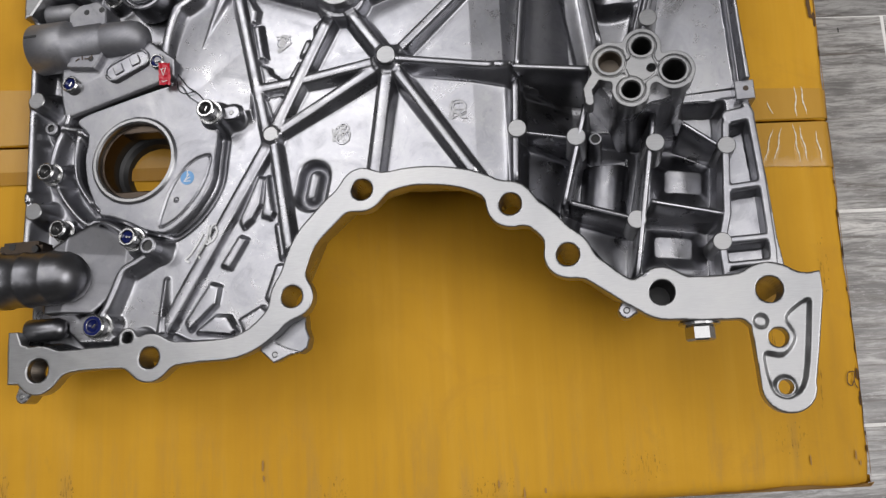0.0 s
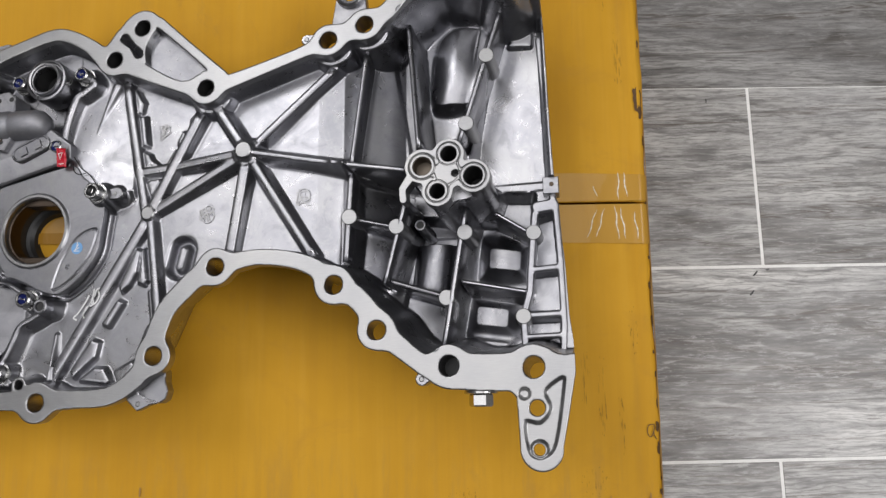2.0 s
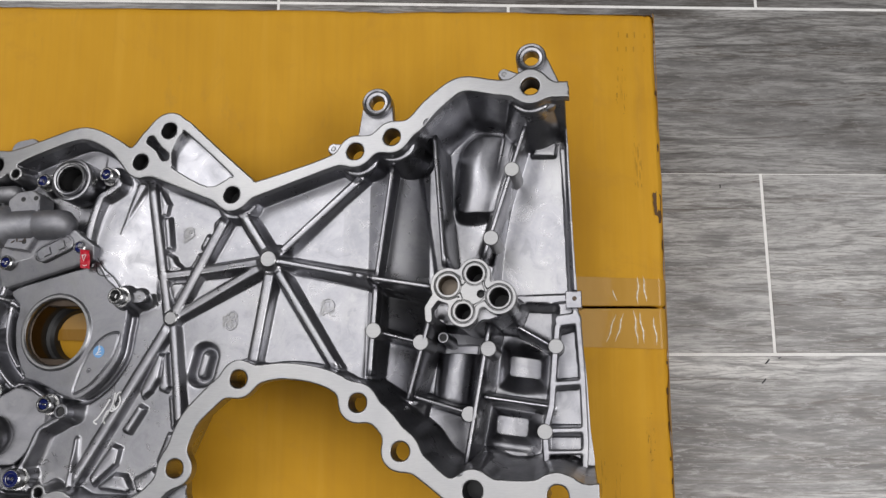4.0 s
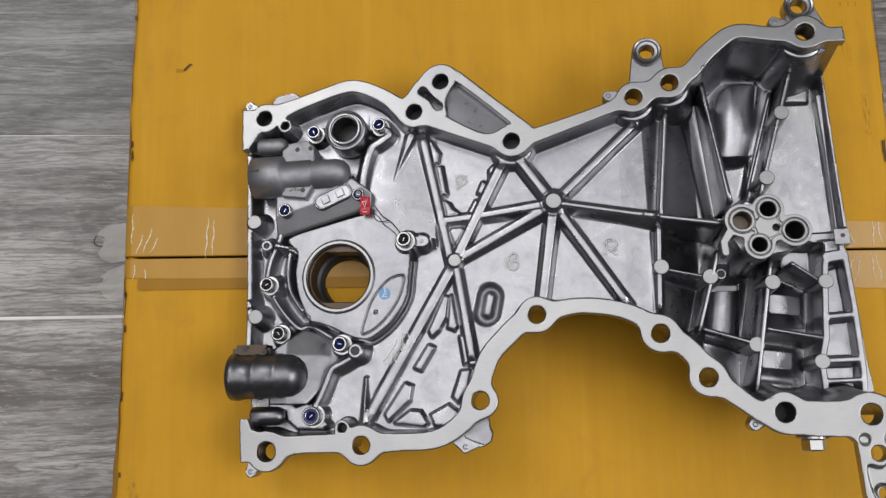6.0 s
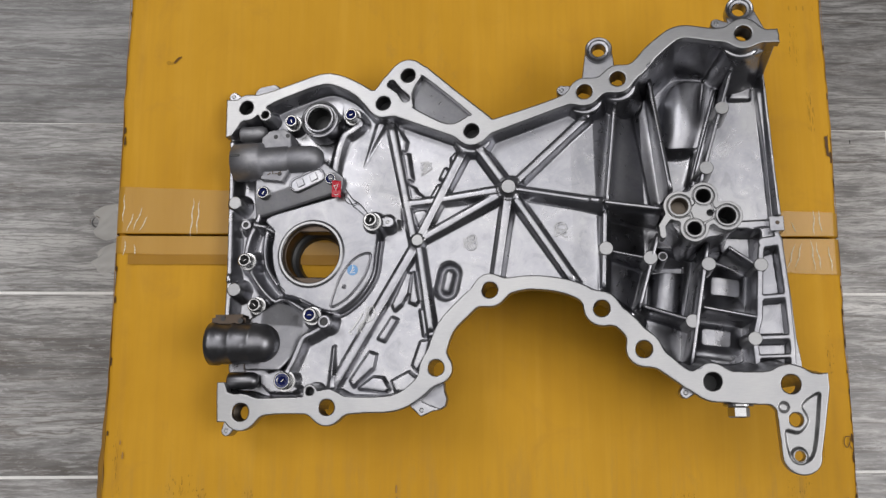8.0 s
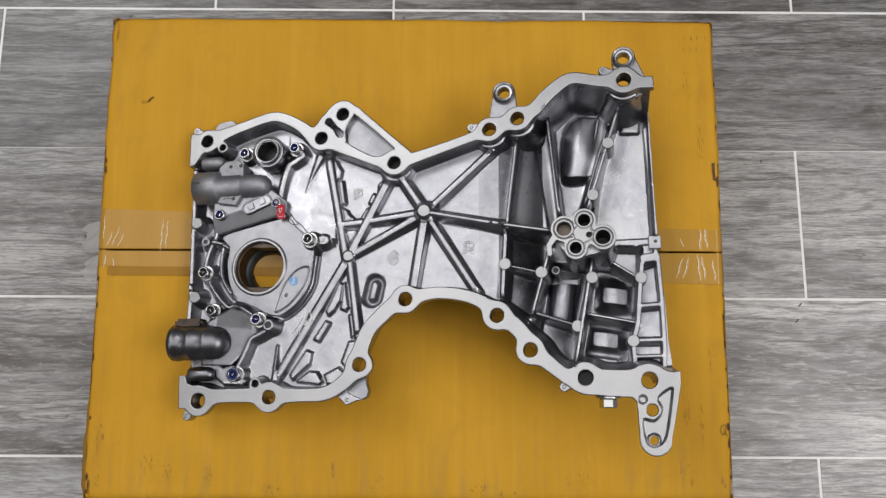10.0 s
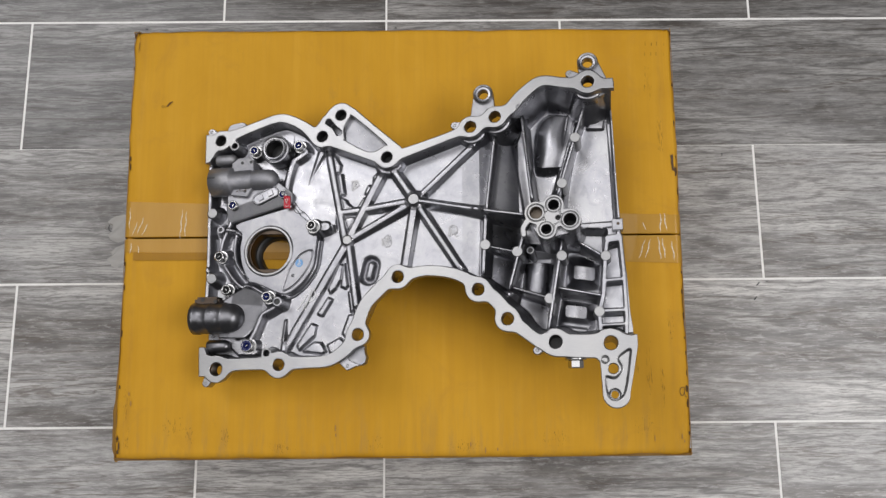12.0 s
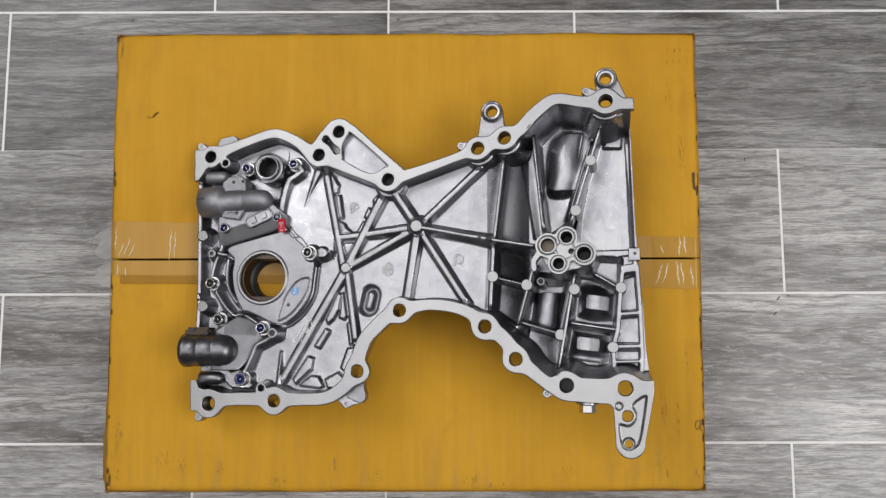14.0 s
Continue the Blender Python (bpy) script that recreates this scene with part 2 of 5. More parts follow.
CLEAR.node_tree.nodes["Principled BSDF"].inputs["Alpha"].default_value = 0.5
WALL = plain("wall_paint", (0.13, 0.13, 0.13), 0.8, 0.0, 0.05, 40)
SMEAR = plain("grubby_rub_mark", (0.20, 0.10, 0.012), 0.8, 0.0, 0.2, 300)
smear_nodes = SMEAR.node_tree
SMEAR.node_tree.links.new(ramp(smear_nodes, tex(smear_nodes, coords(smear_nodes, (1.0, 0.25, 1)), 190, 4, 0.7, 0.6), [(0.36, 0.05), (0.66, 0.42)]), smear_nodes.nodes["Principled BSDF"].inputs["Alpha"])
WORN = plain("scuffed_side_board", (0.36, 0.185, 0.022), 0.75, 0.0, 0.4, 160)
EDGE = plain("worn_card_edge", (0.38, 0.21, 0.055), 0.8, 0.0, 0.4, 400)


# ---- mesh helpers ----
def part(name, bm, mat, parent, label="", smooth=False):
    me = bpy.data.meshes.new(name)
    bmesh.ops.recalc_face_normals(bm, faces=bm.faces)
    bm.to_mesh(me)
    bm.free()
    me.materials.append(mat)
    if smooth:
        me.polygons.foreach_set("use_smooth", np.ones(len(me.polygons), bool))
    ob = new(name, me)
    ob.parent = parent
    if label:
        tagged(ob, label)
    return ob


def box_bm(x0, y0, z0, x1, y1, z1, bevel=0.0, segs=1):
    bm = bmesh.new()
    bmesh.ops.create_cube(bm, size=1, matrix=Matrix.Translation(((x0 + x1) / 2, (y0 + y1) / 2, (z0 + z1) / 2)) @ Matrix.Diagonal((x1 - x0, y1 - y0, z1 - z0, 1)))
    if bevel:
        bmesh.ops.bevel(bm, geom=bm.edges[:], offset=bevel, segments=segs, affect="EDGES")
    return bm


def lathe_bm(profile, segs=40, m=None):
    """A solid of revolution round z; profile: (radius, z) pairs."""
    bm = bmesh.new()
    rings = []
    for r, z in profile:
        if r < 1e-6:
            rings.append([bm.verts.new((0, 0, z))])
        else:
            rings.append([bm.verts.new((r * math.cos(2 * math.pi * k / segs), r * math.sin(2 * math.pi * k / segs), z)) for k in range(segs)])
    for a, b in zip(rings, rings[1:]):
        for k in range(segs):
            n = (k + 1) % segs
            if len(a) == 1 and len(b) == 1:
                continue
            if len(a) == 1:
                bm.faces.new((a[0], b[k], b[n]))
            elif len(b) == 1:
                bm.faces.new((a[k], b[0], a[n]))
            else:
                bm.faces.new((a[k], b[k], b[n], a[n]))
    if m is not None:
        bm.transform(m)
    return bm


# signed distances on numpy grids, all in millimetres
def d_circle(X, Y, x, y, r):
    return np.hypot(X - x, Y - y) - r


def d_segment(X, Y, x0, y0, x1, y1):
    dx, dy = x1 - x0, y1 - y0
    f = np.clip(((X - x0) * dx + (Y - y0) * dy) / (dx * dx + dy * dy + 1e-9), 0, 1)
    return np.hypot(X - x0 - f * dx, Y - y0 - f * dy), f


def d_strip(X, Y, stations):
    """A strip along stations (x, y, half width)."""
    out = np.full(X.shape, 1e3)
    for (x0, y0, w0), (x1, y1, w1) in zip(stations, stations[1:]):
        d, f = d_segment(X, Y, x0, y0, x1, y1)
        out = np.minimum(out, d - (w0 + f * (w1 - w0)))
    return out


def d_poly(X, Y, pts):
    d = np.full(X.shape, 1e3)
    inside = np.zeros(X.shape, bool)
    for (x0, y0), (x1, y1) in zip(pts, pts[1:] + pts[:1]):
        d = np.minimum(d, d_segment(X, Y, x0, y0, x1, y1)[0])
        if y0 != y1:
            inside ^= ((Y < y0) != (Y < y1)) & (X < (x1 - x0) * (Y - y0) / (y1 - y0) + x0)
    return np.where(inside, -d, d)


def smooth_line(pts, n=5, closed=False):
    """A rounded line through pts."""
    m = len(pts)
    out = []
    for i in range(m if closed else m - 1):
        p = [pts[k % m] if closed else pts[min(max(k, 0), m - 1)] for k in (i - 1, i, i + 1, i + 2)]
        for j in range(n):
            t = j / n
            out.append(tuple(0.5 * (2 * p[1][a] + (p[2][a] - p[0][a]) * t + (2 * p[0][a] - 5 * p[1][a] + 4 * p[2][a] - p[3][a]) * t * t + (3 * p[1][a] - p[0][a] - 3 * p[2][a] + p[3][a]) * t ** 3) for a in range(len(p[1]))))
    return out if closed else out + [tuple(pts[-1])]


def smin(a, b, k):
    h = np.clip(0.5 + 0.5 * (b - a) / k, 0, 1)
    return b + (a - b) * h - k * h * (1 - h)


def smax(a, b, k):
    return -smin(-a, -b, k)


def sheet(name, sd, bounds, step, top, bottom, mat, parent, label="", chamfer=0.0, smooth=False):
    """A solid plate over the plan where sd(X, Y) < 0, between the heights top and bottom, built on a fine grid whose rim is pulled onto the outline."""
    x0, y0, x1, y1 = bounds
    xs, ys = np.arange(x0, x1 + step, step), np.arange(y0, y1 + step, step)
    X, Y = np.meshgrid(xs, ys, indexing="ij")
    S = sd(X, Y)
    gx, gy = np.gradient(S, step)
    g = np.maximum(np.hypot(gx, gy), 0.3)
    ok = S < 0.5 * step
    cell = ok[:-1, :-1] & ok[1:, :-1] & ok[1:, 1:] & ok[:-1, 1:]
    ci, cj = np.nonzero(cell)
    ny = len(ys)
    quad = np.stack([ci * ny + cj, (ci + 1) * ny + cj, (ci + 1) * ny + cj + 1, ci * ny + cj + 1], 1)
    edges = np.concatenate([quad[:, [k, (k + 1) % 4]] for k in range(4)])
    key = edges[:, 0].astype(np.int64) * S.size + edges[:, 1]
    rkey = edges[:, 1].astype(np.int64) * S.size + edges[:, 0]
    rim = edges[~np.isin(key, rkey)]
    on_rim = np.zeros(S.size, bool)
    on_rim[rim[:, 0]] = True
    PX, PY, SS = X.ravel().copy(), Y.ravel().copy(), S.ravel()
    shift = np.clip(SS, -1.2 * step, 1.2 * step)
    PX[on_rim] -= (shift * (gx / g).ravel())[on_rim]
    PY[on_rim] -= (shift * (gy / g).ravel())[on_rim]
    Z = (top(PX, PY) if callable(top) else np.full(PX.shape, float(top)))
    ZB = (bottom(PX, PY) if callable(bottom) else np.full(PX.shape, float(bottom)))
    Z = np.where(on_rim, Z - chamfer, Z)
    used = np.unique(quad)
    index = np.full(S.size, -1)
    index[used] = np.arange(len(used))
    n = len(used)
    q = index[quad]
    r = index[rim]
    V = np.concatenate([np.stack([PX[used], PY[used], Z[used]], 1), np.stack([PX[used], PY[used], ZB[used]], 1)]) * 0.001
    faces = np.concatenate([q, q[:, ::-1] + n, np.stack([r[:, 1], r[:, 0], r[:, 0] + n, r[:, 1] + n], 1)])
    me = bpy.data.meshes.new(name)
    me.vertices.add(len(V))
    me.vertices.foreach_set("co", V.astype(np.float32).ravel())
    me.loops.add(faces.size)
    me.loops.foreach_set("vertex_index", faces.astype(np.int32).ravel())
    me.polygons.add(len(faces))
    me.polygons.foreach_set("loop_start", np.arange(0, faces.size, 4, dtype=np.int32))
    me.update(calc_edges=True)
    flags = np.zeros(len(faces), bool)
    if smooth:
        flags[:2 * len(q)] = True
    me.polygons.foreach_set("use_smooth", flags)
    me.materials.append(mat)
    ob = new(name, me)
    ob.parent = parent
    if label:
        tagged(ob, label)
    return ob


# ---- the added, unseen room shell, dark so that metal flanks reflect dark ----
def shell(name, x0, y0, z0, x1, y1, z1, label):
    ob = part(name, box_bm(x0, y0, z0, x1, y1, z1), WALL, None)
    return tagged(ob, label, "ceiling" if name == "ceiling" else "wall", kind="structure")


shell("ceiling", -4.4, -2.8, 3.9, 4.4, 3.2, 4.0, "unseen plain dark ceiling added to close the room")
shell("wall_west", -4.5, -2.8, 0, -4.4, 3.2, 3.9, "unseen plain dark wall added to close the room")
shell("wall_east", 4.4, -2.8, 0, 4.5, 3.2, 3.9, "unseen plain dark wall added to close the room")
shell("wall_north", -4.5, 3.2, 0, 4.5, 3.3, 3.9, "unseen plain dark wall added to close the room")
shell("wall_south", -4.5, -2.9, 0, 4.5, -2.8, 3.9, "unseen plain dark wall added to close the room")

# ---- cardboard box ----
BX0, BX1, BY0, BY1 = -0.0135, 0.5035, -0.1762, 0.2252


def box_top(x, y):
    """Height of the lid, slightly higher at the back and sagging along the seam."""
    u, v = (x - BX0) / (BX1 - BX0), (y - BY0) / (BY1 - BY0)
    return 0.1275 + 0.0165 * v - 0.0015 * math.sin(math.pi * u) * math.sin(math.pi * v)


def cardboard_box():
    root = tagged(new("cardboard_box"), "closed yellow-brown cardboard carton with scuffed edges on the tiled floor", "box")
    root.location = (0.2435, 0.024, 0.0)
    ox, oy = 0.2435, 0.024
    seam = 0.0235

    def flap(y0, y1, fold):
        bm = bmesh.new()
        nx, ny = 340, 84
        grid = []
        for i in range(nx + 1):
            row = []
            for j in range(ny + 1):
                x, y = BX0 + (BX1 - BX0) * i / nx, y0 + (y1 - y0) * j / ny
                e = min(x - BX0, BX1 - x, (y - BY0) if fold < 0 else (BY1 - y))
                z = box_top(x, y) - 0.004 * max(0, 1 - e / 0.006) ** 2
                ex = min(x - BX0, BX1 - x)
                z -= 0.0010 * math.exp(-((ex - 0.0125 - 0.0015 * noise.noise((y * 7, 2.0, 0.0))) / 0.0022) ** 2) * (0.65 + 0.6 * noise.noise((x * 3, y * 16, 7.0)))
                z -= 0.0006 * math.exp(-((ex - 0.0055) / 0.0016) ** 2)
                z += 0.0014 * math.exp(-((BX1 - x - 0.0042) / 0.0013) ** 2) * min(1.0, max(0.0, (y - 0.06) / 0.03))
                z -= 0.0030 * max(0.0, 1 - (ex + (y - BY0 if fold < 0 else BY1 - y)) / 0.016) ** 1.5
                z += 0.00022 * noise.noise((x * 170, y * 5, 2.0)) * max(0.0, 1 - (y - BY0) / 0.05)
                z += 0.0009 * noise.noise((x * 9, y * 9, 3.0)) + 0.0004 * noise.noise((x * 40, y * 12, 8.0))
                w = (0.0024 * noise.noise((x * 14, y * 14, 1.0)) + 0.0008 * noise.noise((x * 70, y * 70, 1.0))) * max(0, 1 - e / 0.012)
                row.append(bm.verts.new((x - ox + w, y - oy + w * 0.7, z)))
            grid.append(row)
        for i in range(nx):
            for j in range(ny):
                bm.faces.new((grid[i][j], grid[i + 1][j], grid[i + 1][j + 1], grid[i][j + 1]))
        r = bmesh.ops.extrude_face_region(bm, geom=bm.faces[:])
        bmesh.ops.translate(bm, vec=(0, 0, -0.004), verts=[v for v in r["geom"] if isinstance(v, bmesh.types.BMVert)])
        part("lid_flap", bm, CARD, root, smooth=True)

    flap(BY0, seam - 0.0009, -1)
    flap(seam + 0.0009, BY1, 1)

    def side(x0, y0, x1, y1):
        bm = bmesh.new()
        n, nz = 40, 10
        length = math.hypot(x1 - x0, y1 - y0)
        ux, uy = (x1 - x0) / length, (y1 - y0) / length
        px, py = uy, -ux
        grid = []
        for i in range(n + 1):
            row = []
            for k in range(nz + 1):
                s = i / n
                x, y = x0 + (x1 - x0) * s, y0 + (y1 - y0) * s
                z = k / nz * (box_top(x, y) - 0.0046)
                bulge = 0.004 * math.sin(math.pi * s) * math.sin(math.pi * k / nz) - 0.0016 + 0.001 * noise.noise((x * 12, y * 12, z * 16))
                row.append(bm.verts.new((x - ox + px * bulge, y - oy + py * bulge, z)))
            grid.append(row)
        for i in range(n):
            for k in range(nz):
                bm.faces.new((grid[i][k], grid[i + 1][k], grid[i + 1][k + 1], grid[i][k + 1]))
        r = bmesh.ops.extrude_face_region(bm, geom=bm.faces[:])
        bmesh.ops.translate(bm, vec=(-px * 0.004, -py * 0.004, 0), verts=[v for v in r["geom"] if isinstance(v, bmesh.types.BMVert)])
        part("side_panel", bm, CARD, root, smooth=True)

    side(BX0, BY0, BX1, BY0)
    side(BX1, BY0, BX1, BY1)
    side(BX1, BY1, BX0, BY1)
    side(BX0, BY1, BX0, BY0)
    part("base", box_bm(BX0 - ox + 0.006, BY0 - oy + 0.006, 0.0, BX1 - ox - 0.006, BY1 - oy - 0.006, 0.004), CARD, root)

    def lid_z(x, y):
        e = min(x - BX0, BX1 - x)
        return (box_top(x, y) - 0.004 * max(0, 1 - e / 0.006) ** 2 + 0.0009 * noise.noise((x * 9, y * 9, 3.0)) + 0.0004 * noise.noise((x * 40, y * 12, 8.0)))

    # tape over the seam, wrinkled towards both ends: x, y, lean, half length, height, half width of each wrinkle
    WRINKLES = [(-0.008, 0.042, 0.02, 0.011, 0.0013, 0.0009), (-0.003, 0.032, 0.3, 0.007, 0.0014, 0.0010), (0.002, 0.0345, 0.35, 0.009, 0.0012, 0.0009), (0.006, 0.031, 0.5, 0.006, 0.0012, 0.0009),
                (-0.006, 0.014, 0.1, 0.006, 0.0013, 0.0012), (0.001, 0.012, -0.2, 0.005, 0.0010, 0.0010), (0.0395, 0.036, 0.05, 0.015, 0.0014, 0.0012), (0.0435, 0.036, 0.05, 0.013, 0.0008, 0.0009),
                (0.484, 0.034, 0.05, 0.010, 0.0011, 0.0010), (0.4885, 0.035, -0.1, 0.009, 0.0012, 0.0009), (0.469, 0.031, -0.3, 0.004, 0.0010, 0.0008),
                (0.466, 0.010, 0.35, 0.010, 0.0011, 0.0008), (0.4715, 0.0105, 0.3, 0.010, 0.0011, 0.0008), (0.482, 0.0105, -0.08, 0.012, 0.0012, 0.0009), (0.486, 0.010, -0.15, 0.011, 0.0011, 0.0008), (0.4945, 0.008, -0.12, 0.010, 0.0013, 0.0009)]

    def tape(name, low0, high0, low1, high1, lift, mat, label, span=(0.0, 1.0), ends=True):
        bm = bmesh.new()
        ny = 26
        start, end = BX0 + (BX1 - BX0) * span[0], BX0 + (BX1 - BX0) * span[1]
        xs = []
        x = start
        while x < end:
            xs.append((x, None))
            x += 0.0005 if min(x - BX0, BX1 - x) < 0.07 else 0.005
        xs.append((end, None))
        if ends:
            xs = [(BX0 - 0.007, 0.055), (BX0 - 0.006, 0.09), (BX0 - 0.0045, 0.115), (BX0 - 0.0015, 0.126)] + xs + [(BX1 + 0.0015, 0.126), (BX1 + 0.0045, 0.115), (BX1 + 0.006, 0.09), (BX1 + 0.007, 0.06)]
        grid = []
        for x, zz in xs:
            u = (x - BX0) / (BX1 - BX0)
            row = []
            for j in range(ny + 1):
                lo, hi = low0 + (low1 - low0) * u, high0 + (high1 - high0) * u
                y = lo + (hi - lo) * j / ny
                xx = min(max(x, BX0), BX1)
                z = zz if zz is not None else lid_z(xx, y) + lift
                for wx, wy, lean, half, high, wide in WRINKLES:
                    if abs(x - wx) < 0.02:
                        across = (x - wx - lean * (y - wy) - 0.0004 * math.sin(y * 500 + wx * 900)) / wide
                        z += 0.08 * high * math.exp(-across * across) * max(0.0, 1 - ((y - wy) / half) ** 2)
                row.append(bm.verts.new((x - ox, y - oy, z)))
            grid.append(row)
        for a, b in zip(grid, grid[1:]):
            for j in range(ny):
                bm.faces.new((a[j], b[j], b[j + 1], a[j + 1]))
        part(name, bm, mat, root, label, smooth=True)

    tape("tape", 0.0246, 0.0575, 0.0246, 0.0415, 0.0007, TAPE, "glossy clear brown parcel tape beside the seam")
    tape("tape", 0.0105, 0.0224, -0.0035, 0.0224, 0.0007, TAPE, "glossy clear brown parcel tape beside the seam")
    tape("tape_edge", 0.0025, 0.0095, 0.0025, 0.0095, 0.0013, TAPE_AMBER, "amber strip of older tape", (0.02, 0.35), False)

    # creases where the tape has lifted off the board, coloured pale as painted glints
    for n, (wx, wy, lean, half, high, wide) in enumerate(WRINKLES):
        bm = bmesh.new()
        prev = None
        for k in range(13):
            q = k / 6 - 1
            y = wy + 0.92 * half * q
            x = wx + lean * (y - wy) + 0.0004 * math.sin(y * 500 + wx * 900)
            w = 0.00034 * (1 - q * q) ** 0.7 * (1 + 0.5 * math.sin(k * 2.3 + n)) + 0.00003
            x = min(max(x, BX0 + 0.001), BX1 - 0.001)
            z = lid_z(x, y) + 0.0009 + 0.1 * high * (1 - q * q)
            row = [bm.verts.new((x + u * w - ox, y - oy, z + up)) for u, up in ((-1, 0.0), (-0.3, 0.8 * w), (0.4, 0.6 * w), (1, 0.0))]
            if prev:
                for j in range(3):
                    bm.faces.new((prev[j], row[j], row[j + 1], prev[j + 1]))
            prev = row
        part("tape_crease", bm, CREASE, root, "lifted tape crease coloured pale for its glint", smooth=True)

    # loose tape tails past the end panel
    for y0, y1, reach in ((0.002, 0.0235, 0.030), (0.0275, 0.054, 0.031)):
        bm = bmesh.new()
        rows = []
        for k in range(13):
            q = k / 12
            pinch = 0.004 * max(0.0, q - 0.7) / 0.3
            x = BX0 - 0.003 - reach * q
            rows.append([bm.verts.new((x - ox + 0.002 * math.sin(9 * r + y0 * 300) * q, y0 + pinch + (y1 - y0 - 2 * pinch) * r - oy, 0.112 - 0.026 * q + 0.0022 * math.sin(5 * q + 7 * r + y0 * 90))) for r in (0, 0.12, 0.3, 0.5, 0.7, 0.88, 1)])
        for a, b in zip(rows, rows[1:]):
            for j in range(6):
                bm.faces.new((a[j], b[j], b[j + 1], a[j + 1]))
        tail = part("tape_tail", bm, CLEAR, root, "loose clear end of the tape", smooth=True)
        bm = bmesh.new()
        a = [bm.verts.new((BX0 - 0.003 - reach - ox + 0.0035 * math.cos(w), y1 - 0.010 - oy + 0.0035 * math.sin(w), 0.088 + 0.0006 * w)) for w in (0.6, 1.4, 2.2, 3.0, 3.8)]
        b = [bm.verts.new((v.co.x * 1.0 + 0.0009, v.co.y, v.co.z + 0.0012)) for v in a]
        for k in range(4):
            bm.faces.new((a[k], a[k + 1], b[k + 1], b[k]))
        if y0 > 0.02:
            part("tail_curl", bm, STAIN, tail)

    # worn dark edges of the lid
    def worn(x0, y0, x1, y1, seed):
        bm = bmesh.new()
        n = 130
        length = math.hypot(x1 - x0, y1 - y0)
        px, py = -(y1 - y0) / length, (x1 - x0) / length
        prev = None
        for i in range(n + 1):
            s = i / n
            x, y = x0 + (x1 - x0) * s, y0 + (y1 - y0) * s
            w = 0.0002 + 0.0022 * max(0, noise.noise((s * 22, seed, 0.5))) + 0.003 * max(0, noise.noise((s * 9, seed, 4.5)) - 0.35)
            w += 0.0014 * max(0, 1 - min(s, 1 - s) * 40)
            z = box_top(min(max(x, BX0), BX1), min(max(y, BY0), BY1))
            row = [bm.verts.new((x - px * 0.0008 - ox, y - py * 0.0008 - oy, z - 0.0052)), bm.verts.new((x + px * 0.0004 - ox, y + py * 0.0004 - oy, z - 0.0030)),
                   bm.verts.new((x + px * w - ox, y + py * w - oy, z - 0.0036 * max(0, 1 - w / 0.006) ** 2 + 0.0006))]
            if prev:
                for j in range(2):
                    bm.faces.new((prev[j], row[j], row[j + 1], prev[j + 1]))
            prev = row
        part("worn_edge", bm, EDGE, root, "frayed darkened cardboard edge")

    worn(BX0, BY0, BX1, BY0, 1.0)
    worn(BX1, BY0, BX1, BY1, 2.0)
    worn(BX1, BY1, BX0, BY1, 3.0)
    worn(BX0, BY1, BX0, BY0, 4.0)

    # side wall pushed out along the front of one end, seen past the lid
    bm = bmesh.new()
    prev = None
    for i in range(61):
        q = i / 60
        y = 0.0 + (BY0 - 0.002) * q
        out = 0.0085 * min(1.0, q * 1.25) ** 0.8 + 0.0012 * noise.noise((q * 14, 3.0, 1.0))
        out *= 1.0 - 0.55 * max(0.0, (q - 0.93) / 0.07)
        z = box_top(BX0, max(y, BY0))
        row = [bm.verts.new((BX0 + 0.002 - ox, y - oy, z - 0.006)), bm.verts.new((BX0 - 0.45 * out - ox, y - oy, z - 0.009 - 0.002 * noise.noise((q * 20, 1.0, 5.0)))),
               bm.verts.new((BX0 - out - ox, y - oy, z - 0.017)), bm.verts.new((BX0 - out * 1.05 - ox, y - oy, z - 0.035)), bm.verts.new((BX0 - 0.0005 - ox, y - oy, z - 0.085))]
        if prev:
            for j in range(4):
                bm.faces.new((prev[j], row[j], row[j + 1], prev[j + 1]))
        prev = row
    part("side_bulge", bm, WORN, root, "scuffed brown side wall bulging past the lid", smooth=True)

    # stains and a torn fleck on the lid
    def blotch(name, x, y, rx, ry, seed, mat):
        bm = bmesh.new()
        c = bm.verts.new((x - ox, y - oy, lid_z(x, y) + 0.0008))
        ring = []
        for k in range(26):
            a = 2 * math.pi * k / 26
            r = 1 + 0.55 * noise.noise((math.cos(a) * 1.7, math.sin(a) * 1.7, seed))
            px, py = min(x + rx * r * math.cos(a), BX1 - 0.0004), y + ry * r * math.sin(a)
            ring.append(bm.verts.new((px - ox, py - oy, lid_z(px, py) + 0.0007)))
        for k in range(26):
            bm.faces.new((c, ring[k], ring[(k + 1) % 26]))
        part(name, bm, mat, root)

    blotch("stain", 0.4995, 0.0925, 0.0032, 0.0085, 3.0, STAIN)
    blotch("stain", 0.5010, 0.0835, 0.002, 0.004, 6.0, STAIN)
    blotch("stain", 0.5015, -0.118, 0.0016, 0.003, 5.0, STAIN)
    # torn sliver of the paper liner, curled up in a bent tick
    bm = bmesh.new()
    prev = None
    for x, y, w, up in ((0.0214, 0.1488, 0.0002, 0.0009), (0.0224, 0.1494, 0.0006, 0.0016), (0.0236, 0.1506, 0.0006, 0.0020), (0.0252, 0.1524, 0.0006, 0.0018), (0.0270, 0.1536, 0.0003, 0.0010)):
        row = [bm.verts.new((x - ox - 0.4 * w, y - oy + w, lid_z(x, y) + up)), bm.verts.new((x - ox + 0.4 * w, y - oy - w, lid_z(x, y) + 0.0007))]
        if prev:
            bm.faces.new((prev[0], row[0], row[1], prev[1]))
        prev = row
